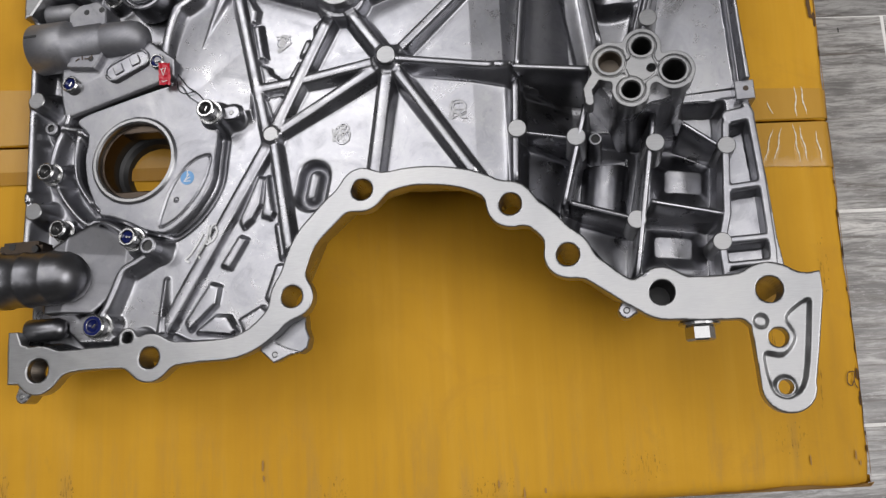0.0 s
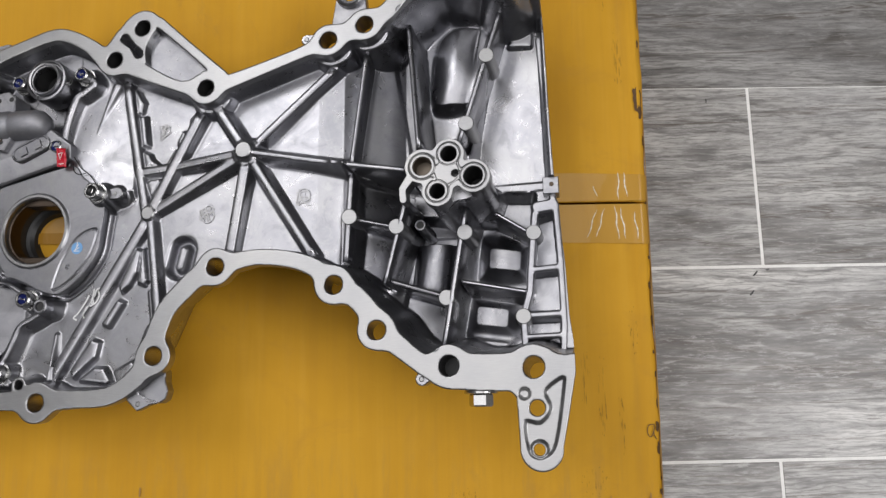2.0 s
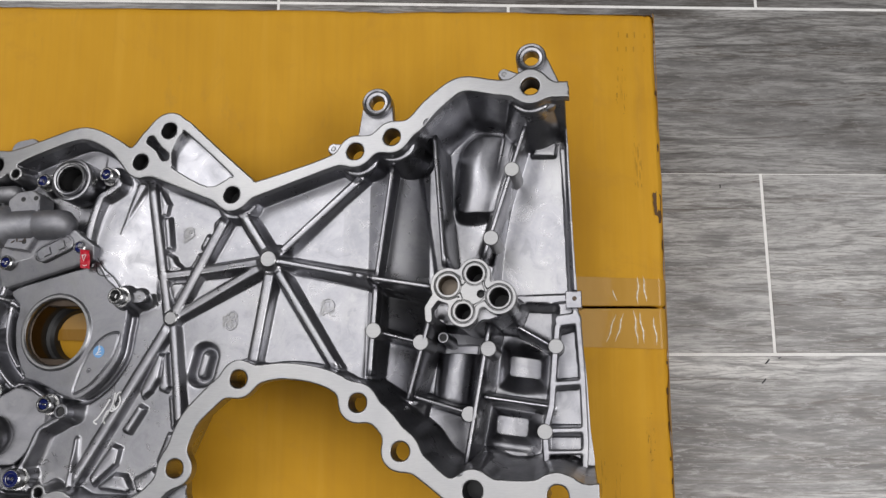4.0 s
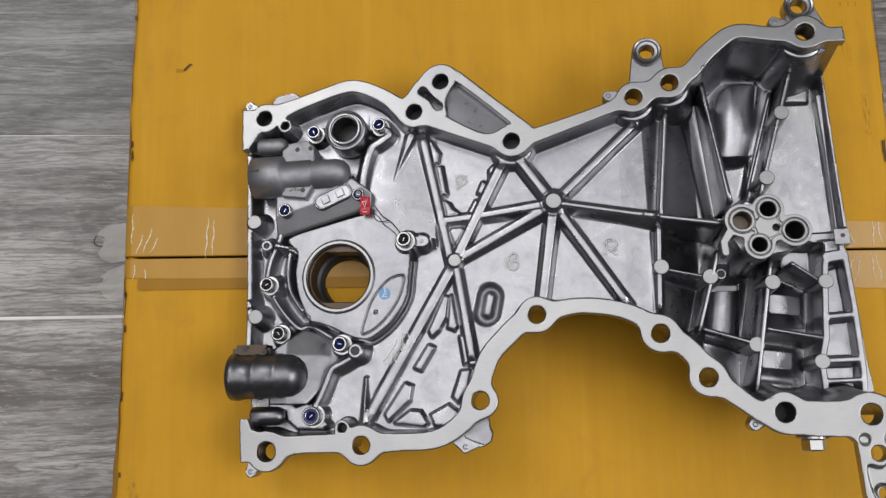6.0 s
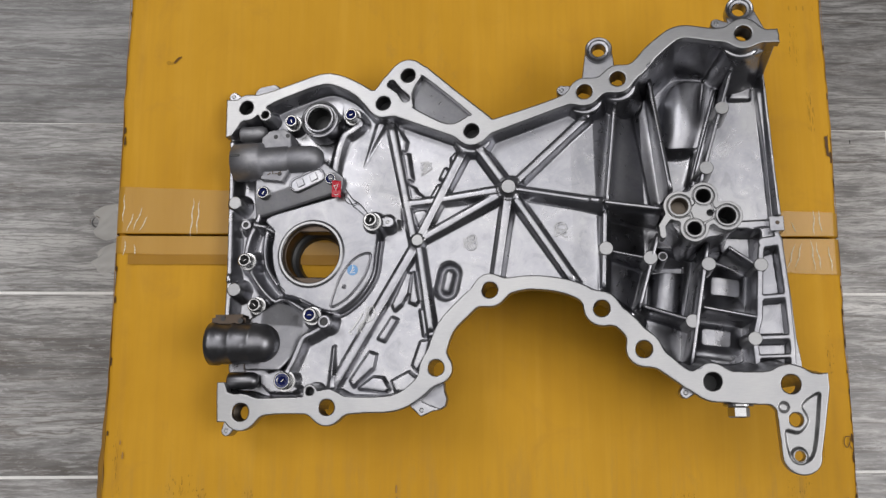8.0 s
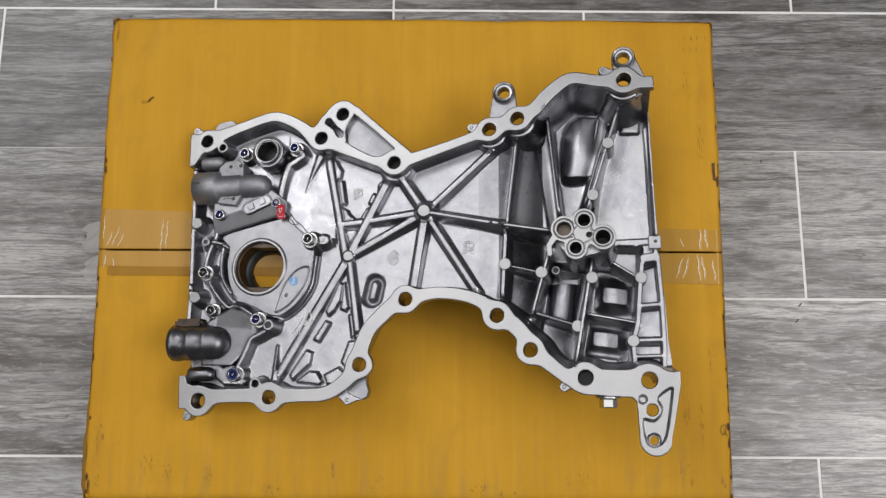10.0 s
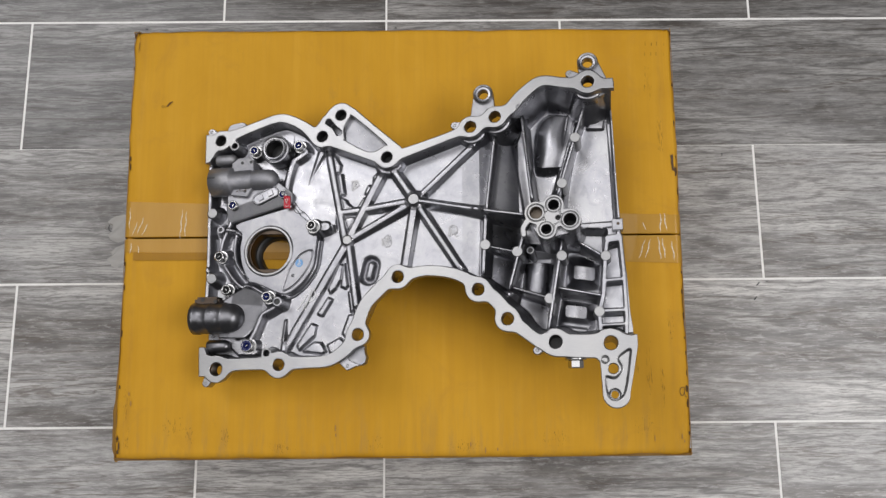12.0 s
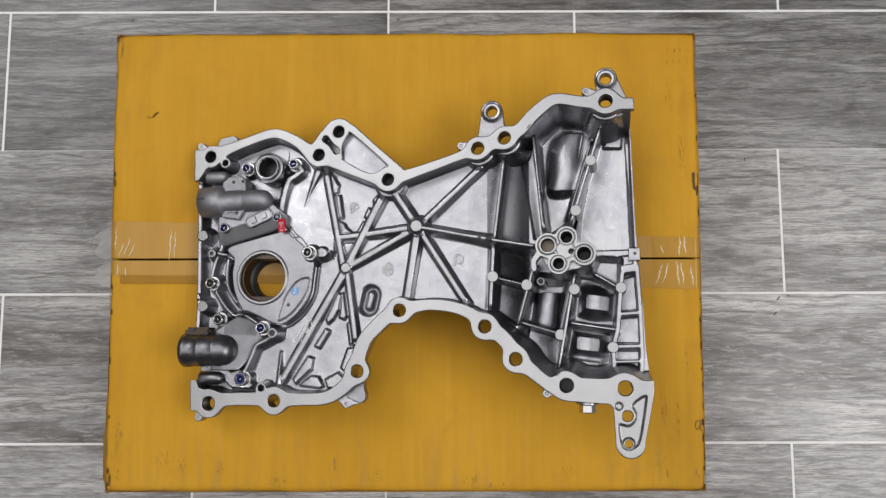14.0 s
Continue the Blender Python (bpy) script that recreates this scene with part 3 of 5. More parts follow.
    part("torn_fleck", bm, TEAR, root, "small torn curl of the paper liner")
    blotch("stain", 0.0185, 0.1488, 0.0024, 0.0016, 9.0, SMEAR)
    # grubby vertical rubs towards the edges: x, y, half width, half length
    for k, (x, y, rx, ry) in enumerate(((0.040, -0.147, 0.011, 0.010), (0.054, -0.155, 0.006, 0.008), (0.0855, -0.155, 0.004, 0.010), (0.136, -0.166, 0.014, 0.006), (0.457, -0.086, 0.003, 0.022), (0.468, -0.099, 0.004, 0.026),
                                        (0.479, -0.116, 0.0025, 0.020), (0.461, -0.150, 0.009, 0.010), (0.489, -0.058, 0.003, 0.016), (-0.0035, -0.125, 0.0022, 0.020), (-0.002, -0.155, 0.003, 0.012), (0.30, -0.166, 0.016, 0.006),
                                        (0.22, -0.163, 0.010, 0.007), (0.38, -0.160, 0.012, 0.008), (0.478, 0.17, 0.004, 0.020), (0.487, 0.120, 0.003, 0.024))):
        # each rub is a patch of short fine strokes along the flutes
        rng = random.Random(90 + k)
        bm = bmesh.new()
        for n in range(int(12 + 2600 * rx)):
            a, q = rng.uniform(0, 2 * math.pi), math.sqrt(rng.random())
            sx, sy = min(x + rx * q * math.cos(a), BX1 - 0.001), y + ry * q * math.sin(a)
            half, wide = ry * rng.uniform(0.08, 0.4) * (1.1 - q), rng.uniform(0.0001, 0.0004)
            z = lid_z(sx, sy) + 0.0008 + 0.00002 * n
            bm.faces.new([bm.verts.new((sx + u * wide - ox, max(sy + w * half, BY0 + 0.0005) - oy, z)) for u, w in ((0, -1), (1, -0.4), (1, 0.4), (0, 1), (-1, 0.4), (-1, -0.4))])
        part("rub_mark", bm, SMEAR, root)

    def pen_line(name, pts, width, mat):
        bm = bmesh.new()
        prev = None
        for i, (x, y) in enumerate(pts):
            a, b = pts[max(i - 1, 0)], pts[min(i + 1, len(pts) - 1)]
            l = math.hypot(b[0] - a[0], b[1] - a[1]) or 1.0
            nx, ny = -(b[1] - a[1]) / l * width, (b[0] - a[0]) / l * width
            row = [bm.verts.new((x + nx - ox, y + ny - oy, lid_z(x, y) + 0.0008)), bm.verts.new((x - nx - ox, y - ny - oy, lid_z(x, y) + 0.0008))]
            if prev:
                bm.faces.new((prev[0], row[0], row[1], prev[1]))
            prev = row
        part(name, bm, mat, root)

    # cracked fold at the far corner and the crease running off it
    pen_line("cracked_fold", smooth_line([(BX0 + 0.0006, BY1 - 0.0070), (BX0 + 0.0026, BY1 - 0.0058), (BX0 + 0.0046, BY1 - 0.0030), (BX0 + 0.0064, BY1 - 0.0016)], 4), 0.0005, STAIN)
    for k in range(5):
        pen_line("crease_rub", [(BX0 + 0.0062 + 0.0004 * k, BY1 - 0.0045 - 0.0012 * k), (BX0 + 0.0066 + 0.0002 * k, BY1 - 0.013), (BX0 + 0.0060 + 0.0004 * k, BY1 - 0.023 + 0.0018 * (k % 3))], 0.0004, SMEAR)
    pen_line("pen_mark", smooth_line([(0.4995, -0.1165), (0.4955, -0.1170), (0.4945, -0.1215), (0.4965, -0.1240), (0.4985, -0.1205), (0.4990, -0.1170), (0.4985, -0.1225), (0.5005, -0.1255)], 4), 0.00025, STAIN)
    for k, x in enumerate((0.4775, 0.4835, 0.4885, 0.4955)):
        pen_line("printed_bar", [(x, 0.2065), (x, 0.2105 - 0.001 * (k % 2))], 0.0004 + 0.0002 * (k % 2), SMEAR)
        pen_line("printed_bar", [(x - 0.001, 0.1965), (x - 0.001, 0.2000)], 0.0005, SMEAR)
    for k, y in enumerate((0.205, 0.168, 0.130, 0.064, -0.012, -0.030, -0.047, -0.052, -0.072, -0.086, -0.104, -0.131, -0.149, -0.157)):
        blotch("edge_nick", 0.5028 - 0.0006 * (k % 3), y, 0.0007 + 0.0004 * (k % 2), 0.0012 + 0.0009 * (k % 4), 30.0 + k, STAIN)
    for k, (x, y) in enumerate(((-0.0118, 0.187), (-0.0112, 0.099), (-0.0105, 0.0905), (-0.0118, 0.0), (-0.0112, -0.022), (-0.0118, -0.064), (-0.0108, -0.112), (-0.0105, -0.158), (-0.0085, -0.164), (-0.0095, -0.169))):
        blotch("edge_nick", x, y, 0.0008 + 0.0004 * (k % 2), 0.0018 + 0.001 * (k % 3), 50.0 + k, STAIN)
    for k, (x, y) in enumerate(((-0.0015, -0.118), (0.0005, -0.127), (0.184, -0.150), (0.1845, -0.156), (0.305, -0.165), (0.318, -0.1705), (0.329, -0.1695), (0.47, -0.161), (0.4945, -0.160), (0.4965, -0.164))):
        blotch("scuff", x, y, 0.0005, 0.0016 + 0.0008 * (k % 3), 70.0 + k, EDGE)
    return root


carton = cardboard_box()

# ---- the timing cover ----
COVER = Matrix(((0.9803, 0.007, -0.1975, 0.25), (0.0, 0.9994, 0.0353, 0.02), (0.1976, -0.0346, 0.9797, 0.19405), (0, 0, 0, 1)))
cover = tagged(new("timing_cover"), "bare cast aluminium engine timing cover lying inside up on a carton", "engine part")
cover.matrix_world = COVER

HOLES = [(-176, 90, 4.9), (-78, 87, 4.9), (-61, 106, 4.9), (-18, 63.5, 4.9), (56, 86, 5), (77.5, 93.5, 5), (157, 119, 5.2), (-167.5, -118, 5.6),
         (-110.5, -115, 5), (-41, -91, 5), (-7, -43, 5), (61.3, -56, 5), (85, -81, 5), (123, -100.3, 5.2), (166, -102, 5.4)]
BOSS_R = [9.6, 10, 11.6, 10, 9.6, 9.6, 10.6, 11.6, 11.4, 10.2, 10.6, 10.6, 10.4, 11, 11]
TOP_STRIP = [(-173, 91, 7), (-157, 97, 4.4), (-137, 103.5, 3.9), (-125, 107, 4), (-116, 107.5, 4.1), (-106, 104, 4.3), (-95, 97.5, 4.6), (-86, 90, 6), (-78, 87, 8)]
MID_STRIP = [(-78, 86, 5), (-46, 72.5, 5), (-18, 63, 6), (-6, 65.5, 4.6), (25, 75, 3.7), (43, 81, 3.8), (56, 86, 6), (78, 94, 6), (90, 100, 5.2), (99, 110, 5), (110, 119.3, 4.8),
             (116, 122.5, 4.6), (123, 123, 4.5), (139, 119.5, 4.6), (157, 118.5, 6), (171, 116, 4.6), (174, 116, 4.6)]
FRAME_STRIP = [(-61, 106, 7), (-50, 107, 4.4), (-29, 88.5, 3.7), (-9, 70, 4.2)]
LOW_STRIP = [(-178, -112, 6), (-167, -117, 8), (-152, -114.5, 5.4), (-130, -113.7, 5.2), (-110, -114, 6), (-87, -113.5, 4.9), (-68, -112.5, 5), (-55, -106, 5.4), (-45, -95, 6), (-40.5, -80, 5.8), (-35, -66, 5.6),
             (-26, -56, 5.8), (-17, -48, 6), (-7, -43.5, 6), (11, -39.3, 4.6), (24, -39, 4.5), (39, -41.5, 4.6), (51, -46.5, 5), (61, -55, 6)]
LOW_STRIP_B = [(61, -56, 7), (73, -62.5, 6), (82, -73, 6), (86, -82, 6), (95, -88, 5.6), (105, -96, 5), (114, -101, 6), (131, -103.5, 9), (155, -104, 9.5), (166, -102, 10), (178, -102, 6)]
RECESS = [(-52.7, 103.6), (-48.4, 102.9), (-20.0, 76.9), (-21.0, 74.2), (-33.3, 69.3), (-55.4, 81.2), (-57.2, 84.6), (-57.7, 94.3)]
SLOT = [(-72.5, 100.5, 2.7), (-67, 95, 1.7), (-62.5, 89.5, 2.7)]
TAIL = [(153, -100), (153, -112), (157, -117), (157.7, -133), (158, -143), (179, -141), (182.5, -125), (186.5, -105), (186.5, -95.5)]


def flange_sd(X, Y, with_holes=True):
    d = smin(d_strip(X, Y, smooth_line(TOP_STRIP, 3)), d_strip(X, Y, smooth_line(MID_STRIP, 3)), 2.0)
    d = smin(d, d_strip(X, Y, FRAME_STRIP), 2.0)
    d = smin(d, d_strip(X, Y, smooth_line(LOW_STRIP, 3)), 3.0)
    d = smin(d, d_strip(X, Y, smooth_line(LOW_STRIP_B, 3)), 3.0)
    d = smin(d, d_poly(X, Y, [(-83, 98), (-78, 105.5), (-72, 111), (-66, 114), (-56, 113), (-50, 100), (-56, 82), (-72, 82)]), 3.0)
    for (x, y, r), b in zip(HOLES, BOSS_R):
        d = smin(d, d_circle(X, Y, x, y, b), 4.0)
    for x, y, r in ((-162, 84, 4.6), (-122, -105, 4.6)):
        d = smin(d, d_circle(X, Y, x, y, r), 2.0)
    d = np.minimum(d, d_poly(X, Y, [(-191, 97), (-190, 69), (-186, 70), (-180, 79), (-172, 84), (-172, 96)]))
    d = np.minimum(d, d_poly(X, Y, [(-185, -99), (-183, -124), (-172, -124), (-160, -110), (-170, -107.5), (-177, -105), (-179.5, -99)]))
    d = np.minimum(d, d_poly(X, Y, [(170, 120), (178, 120.5), (178.5, 111), (170, 111.5)]))
    d = smin(d, np.minimum(d_poly(X, Y, TAIL), d_circle(X, Y, 168.5, -142, 10.5)), 2.0)
    d = np.maximum(d, d_poly(X, Y, [(-191, 130), (-191, 0), (-184.5, 0), (-184.5, -99), (-183, -160), (186.5, -160), (186.5, -90), (178.5, 60), (178.5, 130)]))
    if with_holes:
        for x, y, r in HOLES:
            d = np.maximum(d, -d_circle(X, Y, x, y, r))
        for x, y, r in ((-162, 84, 2.6), (-122, -105, 2.6), (167, -122, 3.9), (167.3, -142, 2.9)):
            d = np.maximum(d, -d_circle(X, Y, x, y, r))
        d = np.maximum(d, -d_strip(X, Y, SLOT))
        d = np.maximum(d, -d_poly(X, Y, smooth_line(RECESS, 4, True)))
    return d


TAIL_RECESS = [(170.5, -114), (177, -108), (181, -107), (181, -112), (176, -139), (170, -146), (164, -145.5), (161, -140), (160.5, -128), (168, -128.5), (173, -122)]


def flange_top(X, Y):
    z = np.zeros(X.shape)
    r = np.maximum(d_poly(X, Y, smooth_line(TAIL_RECESS, 4, True)) + 0.6, -d_circle(X, Y, 167.3, -142, 4.2))
    f = np.clip(0.5 - r / 2.0, 0, 1)
    z -= 2.6 * f * f * (3 - 2 * f)
    f = np.clip(0.5 - d_circle(X, Y, 161, -115, 2.6) / 1.8, 0, 1)
    z -= 1.6 * f * f * (3 - 2 * f)
    return z


sheet("gasket_flange", flange_sd, (-194, -156, 190, 130), 0.45, flange_top, -6.0, MILLED, cover, "bright milled gasket face with bolt holes", chamfer=0.3, smooth=True)

# cast body: one height field with ribs, pockets and walls
BODY = [(-188, 92), (-176, 97), (-150, 98), (-122, 107), (-100, 100), (-84, 90), (-80, 101), (-70, 111), (-61, 113), (-52, 110), (-9, 69), (0, 68), (45, 82), (78, 95), (97, 108), (113, 121), (150, 119), (176, 116),
        (177, 95), (178, 40), (179.5, 0), (183, -40), (184, -70), (185.5, -84), (186, -96), (181, -100), (150, -108), (122, -102), (105, -95), (95, -87), (86, -81), (81, -71), (72, -61.5), (60, -55), (40, -42), (12, -40), (-10, -45), (-30, -62), (-42, -90),
        (-60, -111), (-110, -116), (-180, -114), (-181, -98), (-184, -90), (-184.5, -30), (-188, 60), (-189, 70)]
HUB = (5.5, 25)
XHUB = (-55.5, -7)
# ribs: x0, y0, crest0, x1, y1, crest1, half width
RIBS = [(*HUB, -7, -16, 57, -7, 2.9), (*HUB, -7, 57, 73, -9, 2.3), (*HUB, -5, 64, 12.9, -4.2, 1.8), (*HUB, -7, 46, -38, -10, 2.5), (*HUB, -7, -4, -36, -9, 3.1), (*HUB, -7, *XHUB, -11, 2.8),
        (*HUB, -6, -44, 20, -10, 2.6), (-44, 20, -10, -64, 18.5, -10.5, 2.6), (-25, 52, -8, -53, -2, -10, 3.0), (-75, 76, -9, -58, -8, -11, 2.8), (*XHUB, -11, -112, -104, -11, 3.2), (*XHUB, -11, -46, -68, -10, 2.6)]
DEEP_RIBS = [(60, 13.7, -4.4, 101, 6.3, -3, 1.7), (66.5, 10, -12.5, 63.5, -41, -13.5, 1.9), (75.5, 80, -11, 67.5, 13, -9, 1.6), (99, 100, -18, 107, 19, -6, 1.7), 
        (153, 106, -21, 127, 25, -20, 1.5), (66, -16, -16, 93, -23, -14, 1.4), (98.5, -8, -10, 85, -54, -16, 1.5), (88, -52, -20, 118, -61, -26, 1.5),
        (130, -12, -22, 115.5, -90, -27, 1.6), (126, -52, -30, 162, -57, -46, 1.5), (145, -12.5, -36, 166, -24, -48, 1.5), (145, 99, -40, 125, 34, -42, 1.4)]
RIM = [(173.5, 94, -40), (175.5, 55, -42), (176, 4, -43), (179, -8, -44), (180.5, -40, -45), (181, -76, -46), (180, -92, -42)]
LADDER = [(167, -12, -46), (165.5, -24, -47), (162.5, -57, -47), (158.5, -71, -47), (159, -90, -47)]


def floor_height(X, Y):
    z = -15.5 - np.clip((X - 46) * 0.11, 0, 1.6) - np.clip((X - 61) * np.where(Y > 8, 0.62, 1.0), 0, np.where(Y > 8, 20, 32))
    z = smax(z, np.full(X.shape, -48.0), 4)

    def pocket(z, pts, depth, slope=0.2, k=8.0):
        return smin(z, depth + np.maximum(d_poly(X, Y, pts), 0) / slope, k)
    z = pocket(z, [(151, 110), (172, 107), (174, 4), (150, 2), (134, 14), (137, 40)], -50 + 0.085 * (X - 162))
    z = pocket(z, [(103, 109), (116, 115), (138, 112), (123, 32), (109, 22)], -50)
    z = pocket(z, [(140, 110), (152, 108), (130, 26), (124, 30)], -45)
    z = pocket(z, [(88, 86), (101, 102), (107, 20), (98, 18)], -37 - 0.5 * (X - 97), 0.35)
    z = pocket(z, [(70, -20), (90, -26), (83, -52), (68, -42)], -40 - 0.5 * (X - 79))
    z = pocket(z, [(70, 6), (96, 2), (92, -19), (70, -13)], -36 - 0.5 * (X - 82))
    z = pocket(z, [(97, -12), (127, -16), (117, -57), (90, -49)], -61 - 0.3 * (X - 108))
    z = pocket(z, [(92, -57), (115, -64), (113, -88), (100, -84), (90, -66)], -54 - 0.45 * (X - 103))
    z = pocket(z, [(133, -13), (144, -14), (162, -26), (159, -53), (128, -49)], -74)
    z = pocket(z, [(150, 0), (164, -1), (163, -19), (146, -10)], -66)
    z = pocket(z, [(126, -56), (157, -61), (155, -88), (119, -88)], -73)
    z = pocket(z, [(169, -15), (177, -13), (178.5, -40), (165.5, -41)], -60 + 0.12 * (X - 171), 0.2, 4.0)
    z = pocket(z, [(164, -48), (179, -47), (179.5, -67), (161, -67)], -58 + 0.12 * (X - 171), 0.2, 4.0)
    z = pocket(z, [(161, -74), (179, -74), (178, -90), (161, -90)], -58 + 0.12 * (X - 171), 0.2, 4.0)
    # bulged panel high on the deep side, cylinder and blocks in the pockets
    u, v = X - 125.5 - (Y - 82) * 0.16, Y - 82
    b = -smax(np.abs(u) - 15.5, np.abs(v) - 24, 12)
    z = smax(z, np.minimum(-38.5, -38.5 + b * 1.6) - 0.03 * (u + 2 + 1.2 * np.sin(v * 0.16)) ** 2 - 0.004 * v * v, 4)
    c = np.abs(X - 107 - (Y + 28) * 0.136)
    z = smax(z, np.where((Y < -25.5) & (Y > -56), -62 + np.sqrt(np.maximum(156 - c * c, 0)) - 40 * (c > 12.5), -90), 1.5)
    z = np.where((Y > -25.5) & (Y < -20) & (c < 11), np.minimum(z, -66), z)
    for x, y, w, h, top in ((147, -33.5, 9.5, 6.0, -67), (138.5, -68, 9.5, 5.4, -66), (137, -86.5, 10, 3.8, -69)):
        b = smax(np.abs(X - x - (Y - y) * 0.1) - w, np.abs(Y - y + (X - x) * 0.12) - h, 2.5)
        z = smax(z, top - 0.22 * (X - x) - 0.02 * np.maximum(x + 2 - X, 0) ** 2 - np.maximum(b, 0) * 0.75 - 0.02 * np.maximum(b, 0) ** 2, 5.0)
    return z


def body_height(X, Y):
    z = floor_height(X, Y)
    fl = flange_sd(X, Y, False)
    z = smax(z, -0.8 - np.maximum(fl + 0.5, 0) / 0.13, 7.0)

    def lift(z, d, crest, slope=0.31, k=5.0):
        """A raised form with a rounded shoulder and a fillet at its foot."""
        e = d + 0.15
        return smax(z, crest - 0.5 * (np.sqrt(e * e + 0.25) + e) / slope + 0.1, k)
    ribs = np.full(X.shape, -90.0)
    for x0, y0, c0, x1, y1, c1, w in RIBS:
        d, f = d_segment(X, Y, x0, y0, x1, y1)
        ribs = lift(ribs, d - w, c0 + f * (c1 - c0), 0.27, 0.4)
    z = smax(z, ribs, 3.6)
    # fillets at the feet of the tall ribs
    for x0, y0, c0, x1, y1, c1, w in DEEP_RIBS:
        d, f = d_segment(X, Y, x0, y0, x1, y1)
        z = z + 1.5 * np.exp(-np.maximum(d - w - 0.6, 0) / 1.8)
    # lower lips below the flange bosses
    for x, y, r in ((-18, 63.5, 13.2), (56, 86, 12.6), (77.5, 93.5, 12.6), (157, 119, 13.5)):
        z = lift(z, d_circle(X, Y, x, y, r), -7.5, 0.2, 2.0)
    z = lift(z, d_circle(X, Y, *HUB, 5.0), -4.6)
    z = lift(z, d_circle(X, Y, *XHUB, 4.2), -11)
    z = lift(z, d_circle(X, Y, *HUB, 8.0), -8.5)
    for x, y, c in PADS[8:]:
        z = lift(z, d_circle(X, Y, x, y, 3.9), c - 0.5)
    z = lift(z, d_poly(X, Y, [(156, 95), (168, 94), (169, 100.5), (157.5, 98)]) - 1.0, -46.5, 0.3, 2.0)
    # left edge wall and its bosses
    for (x0, y0), (x1, y1) in (((-187.5, 66), (-186, 22)), ((-186, 22), (-184, -30)), ((-184, -30), (-184, -60))):
        d, f = d_segment(X, Y, x0, y0, x1, y1)
        z = lift(z, d - 2.4, -5)
    # bolt bosses and the walls that join them
    for (x, y, c, r) in BOLT_SEATS:
        z = lift(z, d_circle(X, Y, x, y, r), c)
    for pts, c, w in WEBS:
        q = smooth_line(pts)
        z = lift(z, d_strip(X, Y, [(x, y, w) for x, y in q]), c, 0.34, 5.0)
    # groove round the pump plate
    ring = d_poly(X, Y, smooth_line(PUMP, closed=True))
    flush = np.clip((Y + 4) / 12, 0, 1) * np.clip((X + 118) / 8, 0, 1) * np.clip((-64 - X) / 3, 0, 1)
    z = smax(z, np.where(ring > -3, -9.6 - 0.1 * np.maximum(ring, 0), -90) - 8 * (1 - flush) - 90 * (flush <= 0), 2.0)
    z = z - 3.2 * np.exp(-((ring - 1.6) / 1.3) ** 2) * (X > -150) * (1 - flush)
    # pocket and long slot beside the arch, draft ribs beside the pump
    b = d_strip(X, Y, [(-35.2, -29.0, 2.2), (-37.2, -38.5, 2.2)])
    z = z - 6.5 * np.exp(-((b - 2.9) / 2.0) ** 2)
    for x0, y0, x1, y1, w in ((-82.5, 75, -93.5, 46, 2.8), (-111, -76, -111.5, -106, 2.0)):
        d, f = d_segment(X, Y, x0, y0, x1, y1)
        z = lift(z, d - w * (1 - 1.2 * (f if y0 > 0 else 1 - f)) + 0.6, -10.5, 0.4, 4)
    # raised casting pads inside the panels, each with a rounded rim
    marks = np.full(X.shape, -90.0)
    for pts in CAST_PADS + LOWER_PADS:
        marks = lift(marks, d_poly(X, Y, pts) - 0.5, -11.6, 0.3, 0.4)
    z = smax(z, marks, 1.6)
    z = lift(z, d_poly(X, Y, CORNER_PAD) - 0.4, -8.5, 0.25, 2.0)
    sunk = np.clip(1 - ((X + 48.4) * 0.675 + (Y - 102.9) * 0.738) / -20.7, 0, 1)
    z = np.where(d_poly(X, Y, RECESS) < 2.0, -4.2 - 2.6 * sunk, z)  # floor of the frame, deepest along its upper edge
    z = np.where(d_strip(X, Y, SLOT) < 2.0, -17.0, z)
    z += 0.05 * np.sin(X * 0.11 + 1.3 * np.sin(Y * 0.07)) + 0.04 * np.sin(Y * 0.13 + np.sin(X * 0.09))
    return z


PADS = [(66, -16, -12.4), (93, -23, -12.4), (129.4, -26, -22.5), (166, -23, -45.2), (118, -61.5, -26), (158.5, -71, -45.2), (144.3, 77, -20), (131.8, 36.5, -19.5), (-181, 22, -3), (-178, -38, -3)]
BOLT_SEATS = [(-143, 79, -9, 4.6), (-101, 81, -9, 4.6), (-160, 27, -6, 5), (-170, -19, -5, 5), (-162, -49, -6, 5), (-124, -56, -5, 6), (-115, -60, -6, 4.2), (-141, -98, -9, 6), (-85, 5, -4, 6), (-114, 36, -6, 4.2), (-76, 6, -8, 4.4),
              (-174, 7, -9, 4)]
WEBS = [([(-162, 29), (-164, 19), (-167, 8), (-171, -1), (-173, -10), (-173, -17), (-169, -25), (-163, -34), (-156, -42), (-150, -46), (-144, -44), (-134, -50), (-126, -55)], -6.5, 1.3),
        ([(-168, 7), (-159, 5), (-155, 2)], -6.5, 1.2), ([(-159, 3), (-160, -10), (-158, -22), (-152, -32), (-146, -39)], -7.0, 1.1), ([(-117, -63), (-124, -67), (-131, -71), (-135, -80), (-139, -89), (-143, -95)], -7, 1.8),
        ([(-102, 83), (-96, 77), (-101, 72), (-107, 68), (-110, 60), (-112, 50), (-113, 40)], -7, 2.4), ([(-124, -57), (-115, -60.5)], -6, 3.4)]
PUMP = [(-160, 11.5), (-137, 18.5), (-114, 24), (-104, 24.5), (-99, 18), (-93, 13), (-86, 4), (-83, -2), (-84, -15), (-86, -29), (-94, -42), (-103, -50), (-110, -53), (-120, -51), (-129, -46.5), (-139, -42.5), (-145, -41), (-148, -36), (-153, -24), (-155, -10), (-154, 2)]


